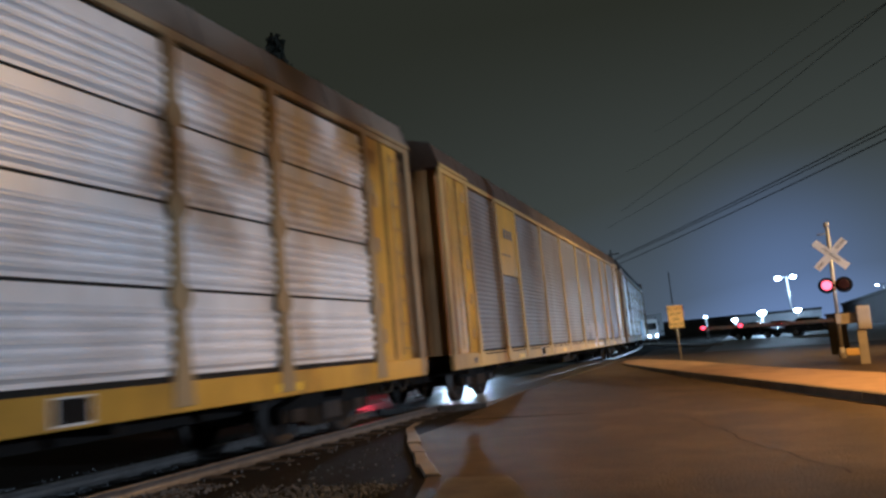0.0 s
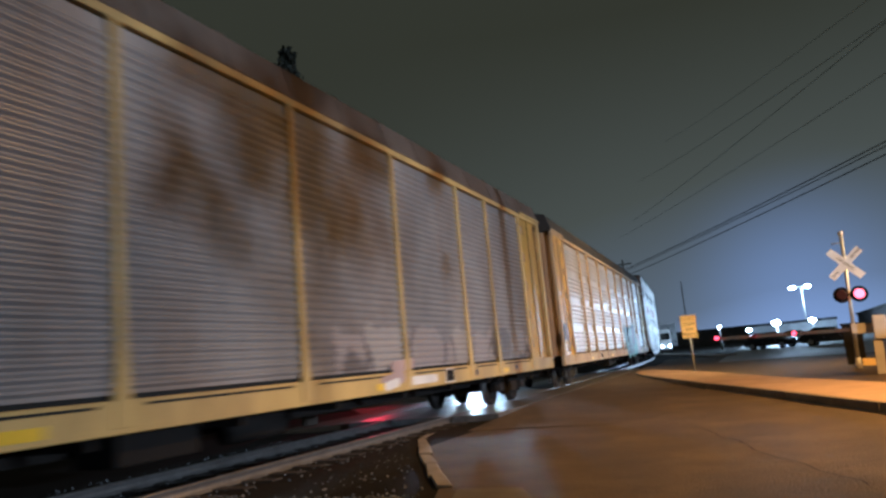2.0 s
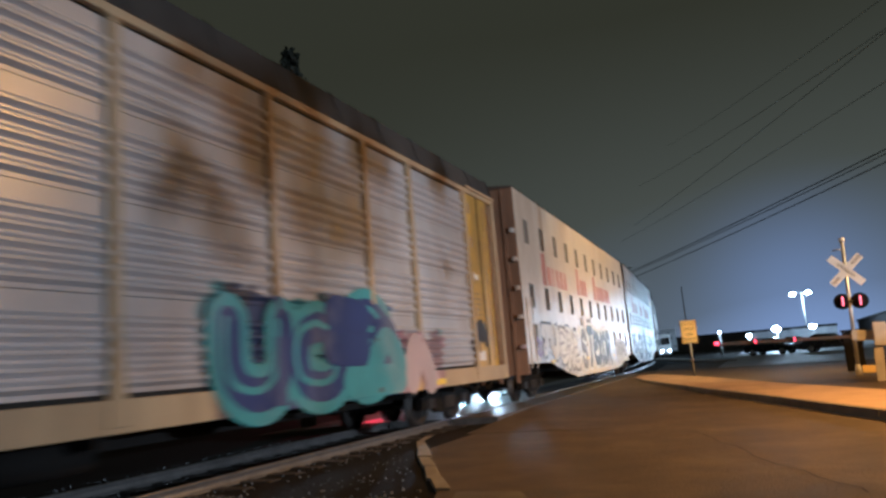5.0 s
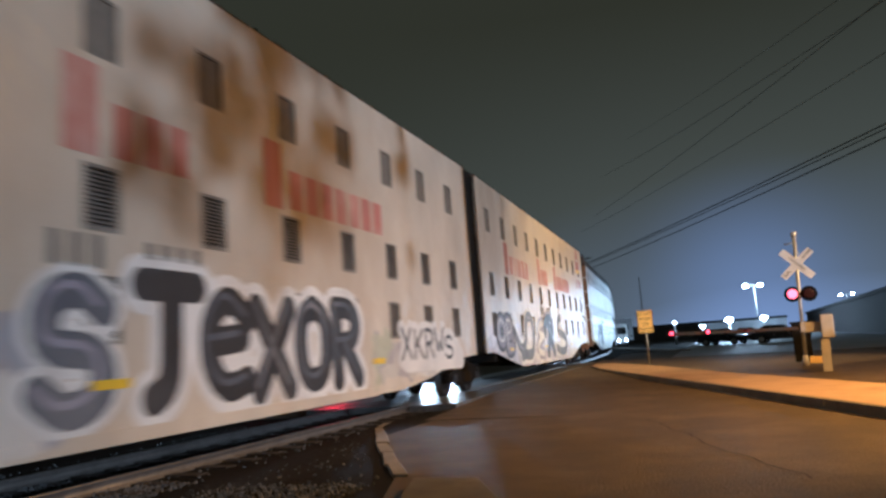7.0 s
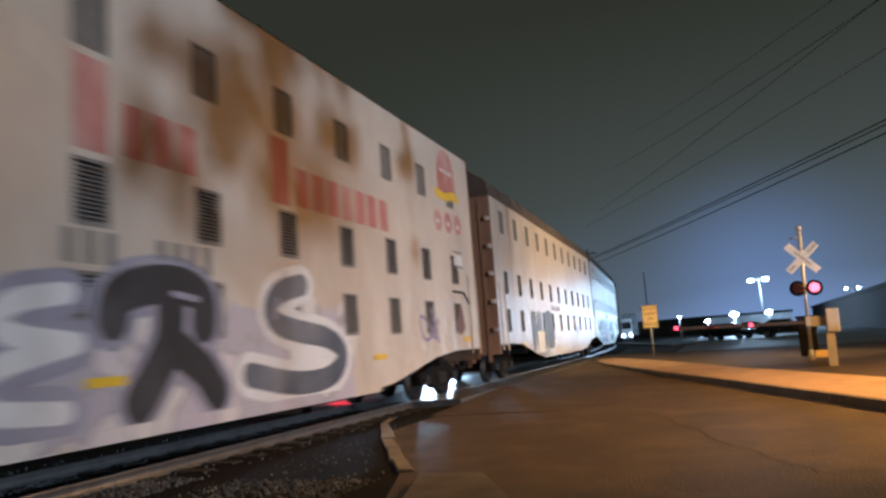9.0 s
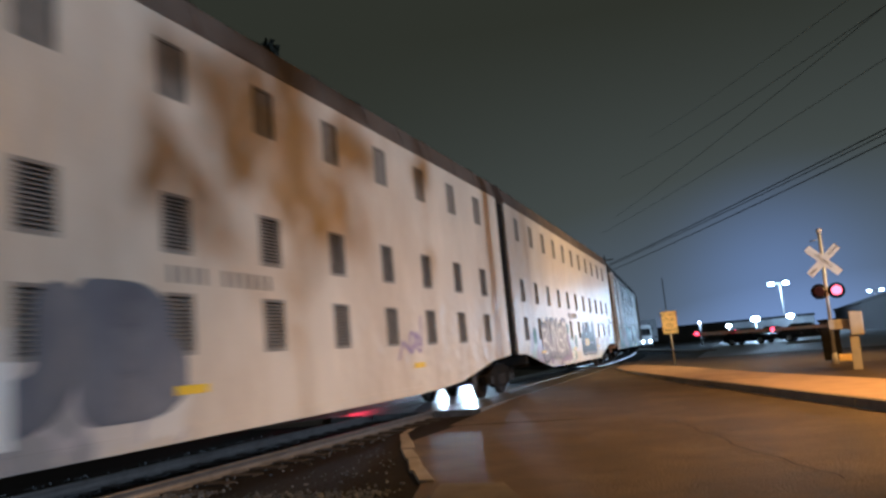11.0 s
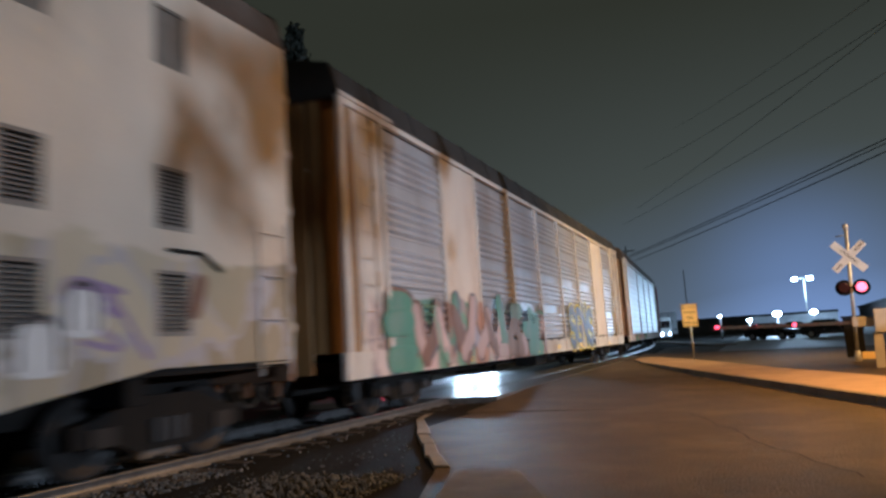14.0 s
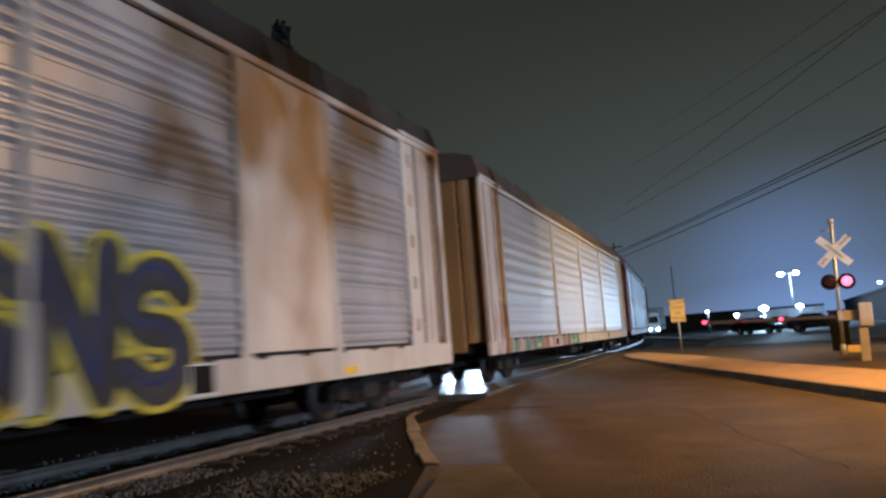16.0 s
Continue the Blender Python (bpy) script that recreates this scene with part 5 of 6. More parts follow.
for unit, y, s in ((D1, -9.6, 21), (D2, 6.3, 22), (E1, 3.5, 23), (E2, 7.0, 24)):
    rnd = random.Random(s)
    spray(unit, [[(rnd.uniform(0, 1.2), rnd.uniform(0, 1)) for _ in range(7)] for _ in range(2)], 0.07, M_spray_p, y, 1.1, 1.0, 0.9, 0.004)
tag(E1, "nub", -6.0, 1.02, 1.1, 0.95, M_spray_d, None, 0.5, 0.1, 0.1, 13)
part_box("placard", (HALF + 0.011, HALF + 0.016, -5.3, -4.1, 0.68, 1.42), M_placard, E1, "white notice placard")
bars(E1, -2.2, 2.22, (0.08, 0.08, 0.08, 0.08, -0.1, 0.08, 0.08, 0.08, 0.08, 0.08, 0.08), 0.2, M_stencil, 0.1)
bars(E2, -2.6, 2.22, (0.08, 0.08, 0.08, 0.08, -0.1, 0.08, 0.08, 0.08, 0.08, 0.08, 0.08), 0.2, M_stencil, 0.1)
tag(E2, "bunsr", -7.4, 0.97, 0.7, 0.85, M_spray_g, M_spray_d, 0.42, 0.12, 0.14, 14, M_spray_w)
spray(E2, [[(-7.2, 0.95), (-6.4, 1.6), (-5.6, 0.9), (-4.8, 1.7), (-4.0, 1.0), (-3.2, 1.7), (-2.9, 0.8)], [(-4.6, 0.7), (-2.8, 0.7)], [(-6.9, 1.5), (-6.3, 0.8)], [(-3.9, 1.75), (-3.4, 1.2)]], 0.4, M_spray_p, 0, 0, 1, 1, 0.0025)
spray(E2, [[(0.1, 1.0), (3.4, 1.0)], [(0.3, 1.42), (3.3, 1.42)], [(0.05, 1.35), (0.4, 1.05)]], 0.56, M_ink, 0, 0, 1, 1, 0.005)
spray(E2, [[(0.6, 1.05), (0.62, 1.72)], [(1.8, 1.05), (1.85, 1.76)], [(3.05, 1.05), (3.1, 1.8)]], 0.78, M_ink, 0, 0, 1, 1, 0.007)
spray(E2, [[(1.2, 1.5), (1.22, 2.0)], [(2.45, 1.5), (2.48, 2.02)], [(0.75, 1.9), (0.8, 1.5)], [(2.05, 1.95), (2.05, 1.5)], [(3.35, 1.95), (3.35, 1.4)], [(0.3, 0.8), (3.2, 0.78)], [(0.4, 1.2), (1.4, 1.25), (2.9, 1.2)]], 0.09, M_spray_g, 0, 0, 1, 1, 0.012)
part_box("white_patch", (HALF + 0.003, HALF + 0.006, -2.5, -1.95, 0.55, 0.95), M_spray_w, E2, "patch of white paint")
part_box("white_patch", (HALF + 0.003, HALF + 0.006, 3.62, 4.66, 0.62, 1.42), M_spray_w, E2, "patch of white paint")
for k, w_ in enumerate((0.62, 0.55, 0.66, 0.5, 0.6)):
    part_box("lettering", (HALF + 0.007, HALF + 0.009, 3.85, 3.85 + w_, 1.24 - k * 0.1, 1.27 - k * 0.1), M_spray_g, E2)
part_box("stencil_plate", (HALF + 0.003, HALF + 0.007, 5.82, 6.12, 2.0, 2.2), M_spray_d, E2, "small dark stencil plate")
for y_, z_, w_, h_ in ((6.1, 1.1, 0.4, 0.34), (6.75, 1.15, 0.4, 0.34), (7.25, 1.5, 0.3, 0.3)):
    spray(E2, [[(0, 0), (0, 1), (1, 1), (1, 0)]], 0.05, M_ink, y_, z_, w_, h_ + 0.12, 0.008)
    spray(E2, [[(0.2, 0.2), (0.8, 0.2)], [(0.2, 0.7), (0.8, 0.7)]], 0.3, M_spray_w, y_, z_, w_, h_, 0.004)
bm = bmesh.new()
rod(bm, (HALF + 0.04, 8.45, 2.33), (HALF + 0.04, 8.95, 2.33), 0.022, seg=6)
rod(bm, (HALF + 0.04, 8.95, 2.33), (HALF + 0.04, 9.26, 2.15), 0.022, seg=6)
part("grab_bar", bm, M_black, E2, "bent dark grab bar")
spray(E2, [[(0, 0), (0.1, 0.3)]], 0.22, M_spray_b, 8.85, 1.7, 1.0, 1.0, 0.005)
part_box("placard", (HALF + 0.011, HALF + 0.016, 0.6, 1.7, 1.1, 1.4), M_placard, E2, "white notice placard")
for y, z, rad in ((-8.5, 1.55, 0.26), (-1.52, 1.31, 0.28), (-3.0, 1.8, 0.2), (-1.83, 0.71, 0.2), (-2.21, 1.45, 0.12)):
    bm = bmesh.new()
    bmesh.ops.create_circle(bm, cap_ends=True, radius=rad, segments=18, matrix=Matrix.Translation((HALF + 0.012, y, z)) @ Matrix.Rotation(radians(90), 4, "Y"))
    part("sprayed_dot", bm, M_spray_green, E2, "round teal paint spot")
for unit in (D1, D2, E1, E2):
    for y in (-7.5, -1.9, 4.4):
        part_box("reflector_strip", (HALF + 0.012, HALF + 0.017, y - 0.26, y + 0.26, 0.98, 1.08), M_reflector, unit, "yellow reflector strip")

# ---- crossing signs and gate ----


def text_part(words, size, at, rot, parent, material=M_text, name="lettering"):
    cu = bpy.data.curves.new(name, "FONT")
    cu.body, cu.size, cu.align_x, cu.align_y, cu.extrude = words, size, "CENTER", "CENTER", 0.002
    cu.materials.append(material)
    ob = new(name, cu)
    ob.parent = parent
    ob.matrix_basis = pose(*at, *rot)
    return ob


def bearing(az, rng, z=0.0):
    return Vector((rng * math.sin(radians(az)), rng * math.cos(radians(az)), z))


p = bearing(-4.85, 32.0)
sign = thing("warning_sign", "yellow rectangular warning sign on a thin post", "road sign", pose(p.x, p.y, 0.0, 0, 0, 4.85))
part_rod("post", (0, 0.03, 0), (0, 0.03, 2.3), 0.028, M_galv, sign)
bm = bmesh.new()
box(bm, -0.31, 0.31, -0.004, 0.004, 1.45, 2.39)
part("sign_face", bm, M_sign, sign, "faded yellow sign face")
bm = bmesh.new()
for b in ((-0.29, 0.29, 2.355, 2.37), (-0.29, 0.29, 1.47, 1.485), (-0.29, -0.277, 1.485, 2.355), (0.277, 0.29, 1.485, 2.355)):
    box(bm, b[0], b[1], -0.009, -0.0045, b[2], b[3])
part("border", bm, M_text, sign, "thin black border")
for k, wd in enumerate(("DO NOT", "STOP", "ON", "TRACKS")):
    text_part(wd, 0.185, (0, -0.008, 2.245 - k * 0.215), (90, 0, 0), sign)

p = bearing(5.75, 26.0)
signal = thing("crossing_signal", "crossing signal mast with white crossbuck and twin red lamps", "railway signal", pose(p.x, p.y, 0.0, 0, 2.0, -5.75))
part_rod("mast", (0, 0, 0), (0, 0, 4.15), 0.055, M_galv, signal, seg=12)
part_rod("mast_base", (0, 0, 0), (0, 0, 0.35), 0.11, M_cabinet, signal, r1=0.07, seg=12)
part_rod("bell", (0, 0, 4.15), (0, 0, 4.3), 0.08, M_cabinet, signal, "bell on the mast top", seg=10)
part_rod("bracket", (-0.3, -0.02, 3.93), (0, -0.02, 3.95), 0.02, M_galv, signal)
for sg, wd in ((1, "CROSSING"), (-1, "RAILROAD")):
    bm = bmesh.new()
    m = Matrix.Translation((0.02, -0.075 - 0.006 * sg, 3.27)) @ Matrix.Rotation(radians(45 * sg), 4, "Y")
    box(bm, -0.61, 0.61, -0.004, 0.004, -0.115, 0.115, m)
    blade = part("crossbuck_blade", bm, M_signwhite, signal, "white crossbuck blade")
    if sg > 0:
        text_part("CROSSING", 0.13, (0.02, -0.09, 3.27), (90, 45, 0), signal)
    else:
        text_part("RAIL", 0.13, (-0.28, -0.08, 2.97), (90, -45, 0), signal)
        text_part("ROAD", 0.13, (0.32, -0.08, 3.57), (90, -45, 0), signal)
part_rod("lamp_arm", (-0.42, -0.05, 2.3), (0.42, -0.05, 2.3), 0.03, M_black, signal)
FLASH = []
for k, x in enumerate((-0.2, 0.28)):
    bm = bmesh.new()
    rod(bm, (x, -0.03, 2.3), (x, -0.045, 2.3), 0.25, seg=20)
    rod(bm, (x, -0.045, 2.3), (x, -0.17, 2.3), 0.16, seg=16)
    part("lamp_backing", bm, M_black, signal, "round black lamp backing")
    lens = new("lamp_lens")
    lens.parent = signal
    lens.matrix_basis = pose(x, -0.25, 2.3)
    for side, mm, nm in ((-1, G_redhot, "lit_lens"), (1, M_lensdark, "dark_lens")):
        bm = bmesh.new()
        rod(bm, (0, side * 0.002, 0), (0, side * 0.035, 0), 0.15, 0.13, seg=18)
        part(nm, bm, mm, lens)
    FLASH.append((lens, (x, -0.25, 2.3), k))

# gate machine with its lowered arm
p = bearing(7.05, 22.4)
gate = thing("crossing_gate", "crossing gate machine with counterweight and lowered arm seen from behind", "railway gate", pose(p.x, p.y, 0.0, 0, 2.0, -7.05))
part_box("casing", (-0.07, 0.25, -0.18, 0.18, 0.92, 1.55), M_cabinet, gate, "pale gate machine casing", 0.025)
part_box("pedestal", (-0.11, 0.11, -0.11, 0.11, 0.0, 0.918), M_cabinet, gate, bevel=0.015)
part_box("foot_box", (-0.42, -0.113, -0.1, 0.1, 0.24, 0.43), M_sign, gate, "yellow box low on the pedestal", 0.015)
part_box("counterweight", (-0.58, -0.073, 0.05, 0.15, 1.08, 1.36), M_cabinet, gate, bevel=0.02)
for k in range(9):
    part_box("arm_band", (-0.58 - (k + 1) * 0.4, -0.58 - k * 0.4 - 0.004, 0.10, 0.13, 1.16 - 0.004 * k, 1.25 - 0.004 * k), M_armback if k % 2 else M_armback2, gate, "dull back of the arm")
part_box("arm_lamp", (-4.09, -3.99, 0.0, 0.09, 1.15, 1.24), G_red, gate, "small red arm lamp", 0.01)
for k, x in enumerate((-3.0, -1.98)):
    lens = new("arm_lamp")
    lens.parent = gate
    lens.matrix_basis = pose(x, 0.04, 1.2)
    for side, mm, nm in ((-1, G_red, "lit_lens"), (1, M_lensdark, "dark_lens")):
        bm = bmesh.new()
        rod(bm, (0, side * 0.002, 0), (0, side * 0.03, 0), 0.055, 0.05, seg=10)
        part(nm, bm, mm, lens)
    FLASH.append((lens, (x, 0.04, 1.2), k))
p = bearing(-29.2, 31.0)
fs = thing("crossing_signal", "crossing signal mast beyond the railway with red lamps", "railway signal", pose(p.x, p.y, 0.0, 0, 0, 29.2))
part_rod("mast", (0, 0, 0), (0, 0, 3.6), 0.055, M_galv, fs, seg=12)
for x in (-0.33, 0.33):
    part_rod("lamp_lens", (x, -0.1, 2.4), (x, -0.16, 2.4), 0.15, G_red, fs, "red lamp lens", seg=16)
q = bearing(-29.2, 30.6, 2.4)
lamp("signal_glow", "SPOT", q, 170, (1.0, 0.03, 0.06), 0.16, (q.x * 0.3, q.y * 0.3, 0.3), 60, 0.5)
q = bearing(5.75, 26.5, 2.45)
lamp("signal_glow_back", "SPOT", q, 900, (1.0, 0.03, 0.06), 0.16, (-10.4, 43.0, 2.2), 11, 0.5)
p = bearing(5.65, 27.2)
cab = thing("signal_cabinet", "dark grey signal equipment cabinet behind the mast", "cabinet", pose(p.x, p.y, 0.1, 0, 0, -6))
part_box("body", (-0.25, 0.3, -0.25, 0.25, 0.0, 1.25), M_black, cab, bevel=0.02)
part_box("lid", (-0.29, 0.34, -0.29, 0.29, 1.252, 1.33), M_black, cab, bevel=0.02)

def corner_at(az, rng):
    q = bearing(az, rng)
    return (q.x, q.y)


# ---- lamps of the lots and streets ----


def lot_lamp(az, rng, z, heads, name="lot_lamp", glowm=G_white, r=0.5):
    p = bearing(az, rng)
    ob = thing(name, "tall lot lamp with bright white heads", "street lamp", pose(p.x, p.y, 0, 0, 0, -az), group="lot lamps")
    part_rod("pole", (0, 0, 0), (0, 0, z), 0.14, M_galv, ob, r1=0.09)
    for x in heads:
        part_rod("arm", (0, 0, z), (x, 0, z + 0.05), 0.05, M_galv, ob)
        bm = bmesh.new()
        bmesh.ops.create_uvsphere(bm, u_segments=16, v_segments=10, radius=1.0, matrix=Matrix.Translation((x, 0, z - 0.05)) @ Matrix.Diagonal((r * 0.85, 0.3, r * 0.5, 1)))
        part("lamp_head", bm, glowm, ob, "glowing white lamp head", True)
    return ob


lot_lamp(3.05, 130.0, 8.4, (-1.3, 0.95), r=0.52)
lot_lamp(8.85, 150.0, 6.3, (-0.95, 0.95), glowm=G_small, r=0.34)
lot_lamp(3.42, 118.0, 2.85, (0.0,), r=0.55)
lot_lamp(1.09, 105.0, 2.75, (0.0,), r=0.6)
lot_lamp(-0.78, 95.0, 2.1, (0.0,), r=0.32)
lot_lamp(-2.75, 95.0, 2.8, (0.0,), glowm=G_small, r=0.22)
lamp("flood_glow", "POINT", bearing(3.0, 127.0, 8.3), 5500, WHITE, 0.8)
lamp("flood_glow_low", "POINT", bearing(1.1, 102.0, 2.9), 5000, WHITE, 0.8)
# the sodium street lamp over the island, out of view
sl = thing("street_lamp", "tall steel street lamp with an orange sodium head", "street lamp", pose(10.9, 12.6, 0.0))
part_rod("pole", (0, 0, 0), (0, 0, 9.4), 0.06, M_galv, sl, r1=0.04)
part_rod("arm", (0, 0, 9.4), (-1.4, 0, 9.5), 0.04, M_galv, sl)
part_box("lamp_head", (-1.75, -1.1, -0.18, 0.18, 9.42, 9.55), M_cabinet, sl, bevel=0.03)
sl2 = copy_thing(sl, pose(13.6, 27.0, -0.4))
ll = thing("lot_lamp", "white lamp on a tall pole at the lot edge", "street lamp", pose(28.4, 2.96, 0.0), group="lot lamps")
part_rod("pole", (0.3, 0, 0), (0.3, 0, 4.9), 0.12, M_galv, ll, r1=0.08)
part_box("lamp_head", (-0.35, 0.3, -0.3, 0.3, 4.9, 5.03), M_cabinet, ll, bevel=0.03)

slab("lot", [corner_at(-3.2, 44), corner_at(13, 40), corner_at(11, 90), corner_at(9, 165), corner_at(-1, 160)], -0.1, 0.03, M_lot, "far lot, paled in colour for the lamps' haze")

# ---- vehicles ----


def wheel(car, x, y, r=0.33):
    w = part_rod("wheel", (x - 0.11, y, r), (x + 0.11, y, r), r, M_tyre, car, "dark rubber wheel", seg=18)
    bm = bmesh.new()
    rod(bm, (x - 0.115, y, r), (x + 0.115, y, r), r * 0.6, seg=14)
    part("rim", bm, M_galv, w)


def vehicle(label, at, paint, tall=1.5, length=4.6, tail=True, heads=False, up=0.0):
    """A road car: lofted body, glasshouse, wheels and lamps; its front points along its own -y."""
    car = thing("parked_car", label, "car", at)
    L2, W = length / 2, 0.9
    out = [(-L2, 0.30), (-L2 - 0.02, 0.62 + up), (-L2 + 0.15, 0.78 + up), (-L2 * 0.42, 0.95 + up), (L2 - 0.25, 0.98 + up), (L2, 0.90 + up), (L2 + 0.02, 0.45), (L2 - 0.1, 0.28)]
    bm = bmesh.new()
    sweep(bm, out, [lambda a, c, x=x, k=k: (x, a * k, c) for x, k in ((-W, 0.97), (-W * 0.8, 1.0), (W * 0.8, 1.0), (W, 0.97))])
    part("body", bm, paint, car, bevel=0.02)
    bm = bmesh.new()
    cab_ = [(-L2 * 0.45, 0.94 + up), (-L2 * 0.12, tall - 0.04), (L2 * 0.5, tall), (L2 * 0.9, 0.97 + up)]
    sweep(bm, cab_, [lambda a, c, x=x, i=i: (x * (1 - 0.16 * (c - 0.94) / 0.55), a, c) for i, x in enumerate((-W * 0.93, W * 0.93))])
    part("glasshouse", bm, M_glass, car, "dark glass cabin")
    bm = bmesh.new()
    sweep(bm, [(-L2 * 0.14, tall - 0.03), (L2 * 0.52, tall + 0.01), (L2 * 0.52, tall + 0.04), (-L2 * 0.1, tall + 0.02)], [lambda a, c, x=x: (x, a, c) for x in (-W * 0.76, W * 0.76)])
    part("roof", bm, paint, car)
    for x in (-W + 0.08, W - 0.08):
        wheel(car, x, -L2 * 0.62)
        wheel(car, x, L2 * 0.62)
    for x in (-0.66, 0.66):
        part_box("tail_lamp", (x - 0.14, x + 0.14, L2 + 0.005, L2 + 0.04, 0.72, 0.84), G_red if tail else M_lensdark, car, "red tail lamp", 0.01)
        part_box("headlight", (x - 0.14, x + 0.14, -L2 - 0.05, -L2 - 0.005, 0.60 + up, 0.74 + up), G_head if heads else M_glass, car, "headlight", 0.01)
    part_box("bumper", (-W * 0.9, W * 0.9, L2 + 0.0, L2 + 0.06, 0.36, 0.52), M_black, car, bevel=0.02)
    return car


p = bearing(-21.2, 36.0)
vehicle("dark car waiting beyond the crossing with headlights on", pose(p.x, p.y, 0.02, 0, 0, 21.2), M_carpaint1, tail=False, heads=True, tall=1.85, up=0.33)
for az in (-22.25, -20.4):
    q = bearing(az, 33.4, 0.98)
    lamp("headlight_beam", "SPOT", q, 2500, (0.85, 0.93, 1.0), 0.16, (-8.0, 21.0, 0.1), 34, 0.8)
for az, rng, paint, turn in ((0.6, 74.0, M_carpaint1, 60), (4.4, 70.0, M_carpaint1, 75), (2.4, 92.0, M_carpaint2, 80)):
    p = bearing(az, rng)
    vehicle("dark parked car in the far lot", pose(p.x, p.y, 0.0, 0, 0, turn), paint, tail=False)
# white truck waiting far down the road
p = bearing(-6.65, 112.0)
lorry = thing("box_truck", "white box truck waiting far down the road", "truck", pose(p.x, p.y, 0.02, 0, 0, 6))
part_box("cargo_box", (-0.6, 1.65, 1.7, 9.0, 0.9, 4.2), M_carpaint2, lorry, bevel=0.04)
part_box("cab", (-0.75, 0.8, -0.8, 1.6, 0.5, 3.4), M_truckwhite, lorry, "white cab", 0.12)
part_box("windscreen", (-0.62, 0.67, -0.84, -0.80, 1.9, 2.9), M_glass, lorry)
part_box("grille", (-0.5, 0.55, -0.85, -0.805, 0.8, 1.6), M_placard, lorry, bevel=0.01)
for x in (-0.5, 0.55):
    part_box("headlight", (x - 0.14, x + 0.14, -0.9, -0.86, 0.85, 1.1), G_small, lorry, "headlight", 0.01)
for x in (-0.6, 0.65):
    wheel(lorry, x, 0.1, 0.5)
    wheel(lorry, x, 7.0, 0.5)


def far_strip(a0, r0, a1, r1, w):
    p, q = bearing(a0, r0), bearing(a1, r1)
    slab("lit_strip", [(p.x - w, p.y), (q.x - w, q.y), (q.x + w, q.y), (p.x + w, p.y)], -0.1, 0.12, M_concrete, "pale strip for the lit stretch of the far road")


# pale slab stands in for the lit band across the far road
far_strip(-7.4, 104, -2.6, 58, 0.8)

# unseen wall, added to keep the lot lamp's light off the ground
light_block = thing("light_block_wall", "unseen wall added to block the lot lamp's low light", "wall", kind="structure")
for k in range(16):
    part_box("wall_panel", (13.9, 14.1, -14 + k * 3.0, -11.03 + k * 3.0, 0.0, 2.64), M_wall, light_block, bevel=0.01)

# ---- wires, poles, trees, buildings ----


def pole(at, h):
    ob = thing("utility_pole", "weathered wooden utility pole with a crossarm", "utility pole", Matrix.Translation(at), group="utility poles")
    part_rod("pole", (0, 0, 0), (0, 0, h), 0.16, M_wood, ob, r1=0.1)
    part_box("crossarm", (-1.2, 1.2, -0.06, 0.06, h - 0.75, h - 0.6), M_wood, ob)
    bm = bmesh.new()
    for x in (-1.1, -0.5, 0.5, 1.1):
        rod(bm, (x, 0, h - 0.6), (x, 0, h - 0.45), 0.04, seg=6)
    part("insulators", bm, M_cabinet, ob)
    return ob


def cable(a, b, sag, r):
    bm = bmesh.new()
    a, b = Vector(a), Vector(b)
    pts = []
    for k in range(25):
        f = k / 24
        q = a.lerp(b, f)
        q.z -= sag * 4 * f * (1 - f)
        pts.append(q)
    across = (b - a).normalized().cross(Vector((0, 0, 1))).normalized()
    sweep(bm, [(r * math.cos(k * 1.2566), r * math.sin(k * 1.2566)) for k in range(5)], [lambda p, c, q=q: q + across * p + Vector((0, 0, c)) for q in pts])
    ob = new("overhead_cable", finish(bm, "overhead_cable", M_wire))
    return tagged(ob, "thin black overhead cable slung between poles", "cable", "overhead cables")


def sky_point(az, el, rng):
    q = bearing(az, rng)
    q.z = 1.3 + rng * math.tan(radians(el))
    return q


far = sky_point(-9.0, 6.2, 105)
near = sky_point(24.0, 17.0, 28)
pole((far.x, far.y, 0), far.z + 0.9)
pole((near.x, near.y, 0), near.z + 2.2)
for a1, e1, a2, e2, r in ((-7.65, 6.48, 12.8, 13.41, 0.035), (-7.65, 6.35, 12.8, 13.1, 0.03), (-7.71, 5.91, 12.67, 12.53, 0.035), (-5.29, 13.29, 7.63, 19.0, 0.012), (-5.55, 10.93, 11.1, 20.21, 0.014), (-6.5, 9.6, 12.0, 17.6, 0.012), (-3.0, 15.9, 8.6, 21.2, 0.010)):
    A, B = sky_point(a1, e1, 80 if r > 0.02 else 60), sky_point(a2, e2, 38 if r > 0.02 else 28)
    way = B - A
    cable(A - way * 0.35, B + way * 0.5, 0.35, r)
    if (a1, r) == (-5.29, 0.012):
        end = B + way * 0.5
        pole((end.x, end.y, 0), end.z + 0.46)
pm = bearing(-4.96, 90.0)
mp_ = thing("thin_mast", "thin dark mast beside the far road", "mast", Matrix.Translation(pm))
part_rod("mast", (0, 0, 0), (0, 0, 8.4), 0.09, M_wood, mp_, r1=0.05)


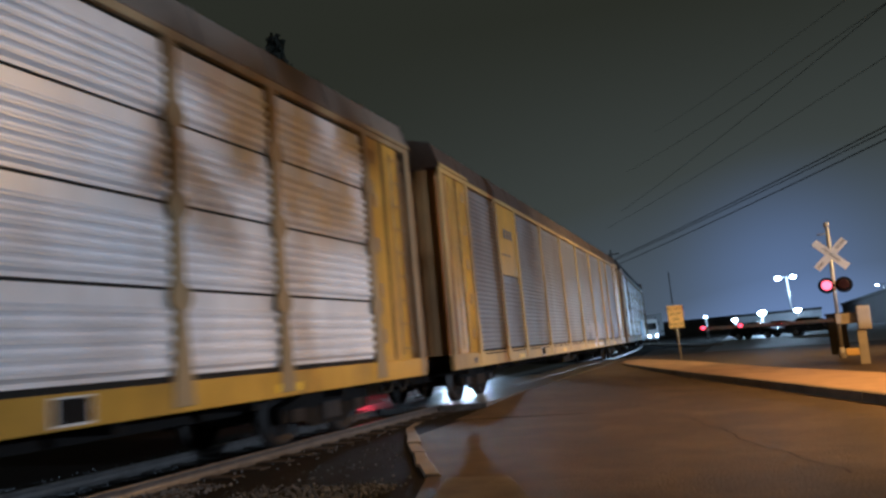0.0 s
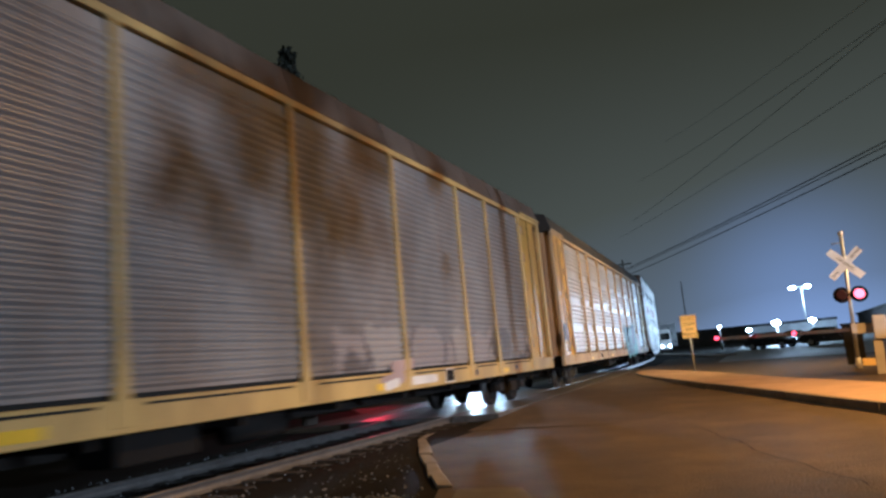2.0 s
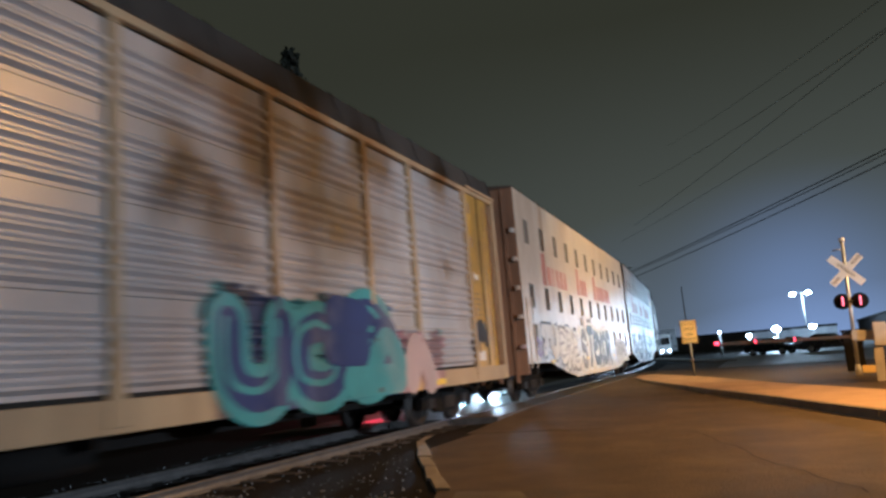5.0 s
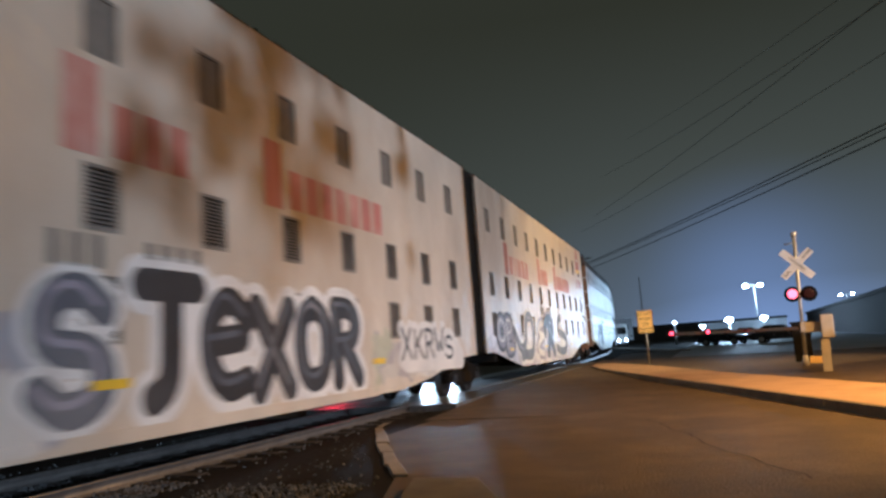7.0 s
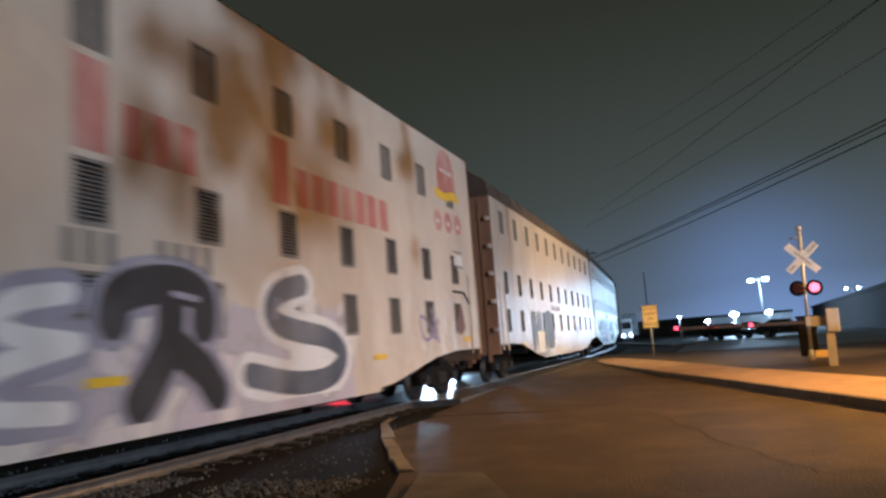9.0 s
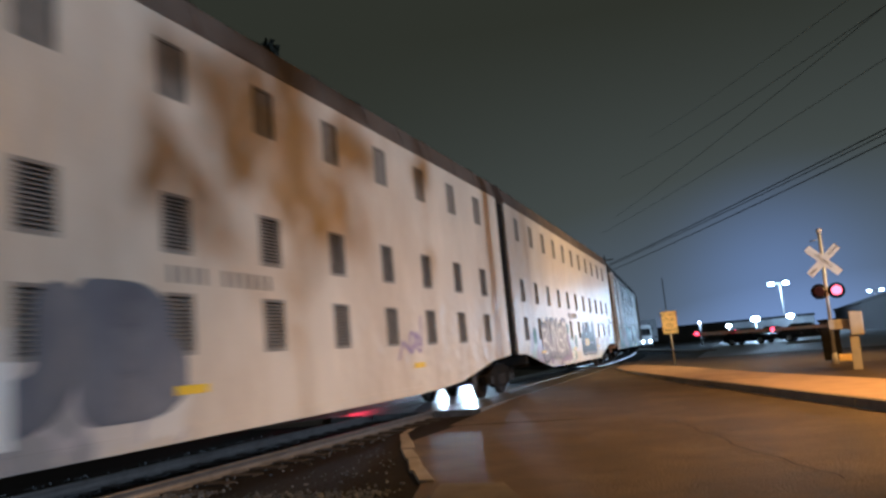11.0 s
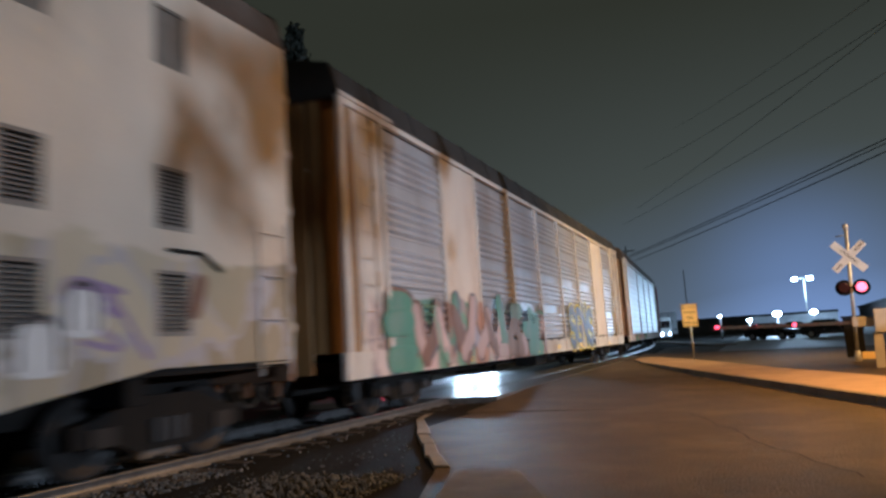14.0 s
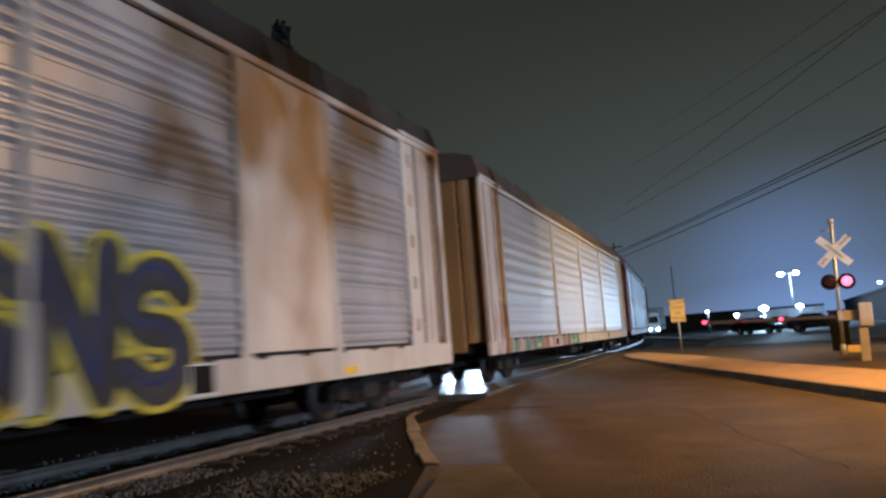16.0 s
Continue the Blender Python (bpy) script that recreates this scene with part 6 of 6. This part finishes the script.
def tree(at, height, crown_r, crown_z, leaves, label, seed, trunk_r=0.22, squash=1.2, clumps=14, spread=(0.22, 0.4), leaf=(0.05, 0.11), foliage=M_leaf):
    rnd = random.Random(seed)
    ob = thing("tree", label, "tree", Matrix.Translation(at))
    bm = bmesh.new()
    rod(bm, (0, 0, 0), (0.05, 0.02, crown_z), trunk_r, trunk_r * 0.6, 10)
    rod(bm, (0.05, 0.02, crown_z), (0.0, 0.0, height * 0.95), trunk_r * 0.6, 0.03, 8)
    centres = []
    for k in range(clumps):
        a = rnd.uniform(0, 6.28)
        z = crown_z + (height - crown_z) * rnd.random() ** 0.8
        f = max(0.12, 1 - ((z - crown_z) / (height - crown_z)) ** 1.4)
        rr = crown_r * f * rnd.uniform(0.4, 1)
        c = Vector((rr * math.cos(a), rr * math.sin(a), z))
        centres.append((c, crown_r * rnd.uniform(*spread) * (0.5 + 0.5 * f)))
        rod(bm, (0.03, 0.01, max(crown_z * 0.8, z - rr * 0.7)), c, min(0.05, trunk_r * 0.6), min(0.015, trunk_r * 0.3), 5)
    part("trunk", bm, M_bark, ob, "dark trunk and limbs")
    vs, fs = [], []
    for k in range(leaves):
        c, r = rnd.choice(centres)
        d = Vector((rnd.gauss(0, 1), rnd.gauss(0, 1), rnd.gauss(0, squash))) * r * 0.55
        q = c + d
        s = rnd.uniform(*leaf)
        m = Matrix.LocRotScale(q, Euler((rnd.uniform(0, 6), rnd.uniform(0, 6), rnd.uniform(0, 6))), (s, s, s))
        o = len(vs)
        vs += [m @ Vector(e) for e in ((-0.5, -1, 0), (0.5, -1, 0.1), (0.7, 0.2, 0), (0, 1.2, -0.1), (-0.7, 0.2, 0.1))]
        fs.append([o, o + 1, o + 2, o + 3, o + 4])
    me = bpy.data.meshes.new("crown")
    me.from_pydata(vs, [], fs)
    me.materials.append(foliage)
    c = new("crown", me)
    c.parent = ob
    return ob


tq = bearing(-34.2, 20.5)
tree((tq.x, tq.y, 0), 10.55, 0.85, 6.5, 5200, "dark slim tree behind the railway", 31, squash=1.6, foliage=M_leaf_unlit)
# tree over the lot whose shade falls on the train
tree((11.15, 5.9, 0), 9.0, 1.4, 3.85, 9500, "leafy lot tree beside the road", 47, trunk_r=0.03, clumps=170, spread=(0.09, 0.21), leaf=(0.03, 0.065))
tree((11.15, 8.35, 0), 6.3, 0.26, 3.9, 1100, "slim leafy sapling beside the road", 45, trunk_r=0.014, clumps=16, spread=(0.2, 0.4), leaf=(0.03, 0.06))


def building(name, label, corners, h, wall, windows=0, lit=None):
    ob = thing(name, label, "building")
    b = bmesh.new()
    lo = [b.verts.new((x, y, -0.1)) for x, y in corners]
    hi = [b.verts.new((x, y, h)) for x, y in corners]
    k = len(corners)
    for i in range(k):
        b.faces.new((lo[i], lo[(i + 1) % k], hi[(i + 1) % k], hi[i]))
    part("wall", b, wall, ob)
    b = bmesh.new()
    cx, cy = sum(x for x, y in corners) / k, sum(y for x, y in corners) / k
    e0 = [b.verts.new((cx + (x - cx) * 1.02, cy + (y - cy) * 1.02, h)) for x, y in corners]
    e1 = [b.verts.new((cx + (x - cx) * 1.02, cy + (y - cy) * 1.02, h + 0.35)) for x, y in corners]
    b.faces.new(e0[::-1])
    b.faces.new(e1)
    for i in range(k):
        b.faces.new((e0[i], e0[(i + 1) % k], e1[(i + 1) % k], e1[i]))
    part("roof", b, M_bldroof, ob, "flat dark roof edge")
    return ob


def corner(az, rng):
    q = bearing(az, rng)
    return (q.x, q.y)


building("warehouse", "long low dark warehouse beside the far lot", [corner(6.2, 170), corner(11.0, 72), corner(13.5, 58), corner(24, 75), corner(14, 185)], 3.6, M_board)
building("low_building", "dark low building behind the lot lamps", [corner(-0.6, 122), corner(4.9, 122), corner(4.9, 128), corner(-0.6, 128)], 2.65, M_lotwall)
building("far_building", "dark distant building row", [corner(-9, 240), corner(-0.5, 230), corner(-0.5, 260), corner(-9, 270)], 4.2, M_wall)
building("shed", "dark sheds beyond the railway", [corner(-60, 45), corner(-24, 75), corner(-25, 100), corner(-65, 70)], 3.6, M_wall)

# ---- what moves ----


def motions():
    for car, rows in MOVES:
        walk(car, rows)
    spin = [(k / FPS, -math.degrees(travelled(k / FPS) / 0.42)) for k in range(0, 481)]
    for w in WHEELS:
        at = w.matrix_basis.translation.copy()
        walk(w, [(t, pose(*at, a, 0, 0)) for t, a in spin])
    # lamps that turn their lit face out in turn
    for lens, at, k in FLASH:
        rows, face = [], None
        for t0, lit in SWAPS:
            show = 0 if (lit == k) else 180
            if face is None:
                rows.append((0.0, pose(*at, 0, 0, show)))
            elif show != face:
                rows += [(t0 - 0.1, pose(*at, 0, 0, face)), (t0 - 0.067, pose(*at, 0, 0, 60 if face == 0 else 120)),
                         (t0 - 0.033, pose(*at, 0, 0, 120 if face == 0 else 60)), (t0, pose(*at, 0, 0, show))]
            face = show
        rows.append((16.0, pose(*at, 0, 0, face)))
        walk(lens, rows)


# the time from which the one or the other lamp is lit
SWAPS = [(0.0, 0), (0.5, 1), (1.1, 0), (1.7, 1), (2.3, 0), (2.8, 1), (3.4, 0), (3.95, 1), (4.5, 0), (5.05, 1), (5.62, 0), (6.4, 1), (6.95, 0), (7.7, 1), (8.25, 0), (8.8, 1), (9.3, 0), (9.85, 1), (10.4, 0), (11.0, 1), (11.6, 0), (12.2, 1), (12.75, 0), (13.75, 1), (14.3, 0), (14.8, 1), (15.3, 0), (15.8, 1)]
motions()
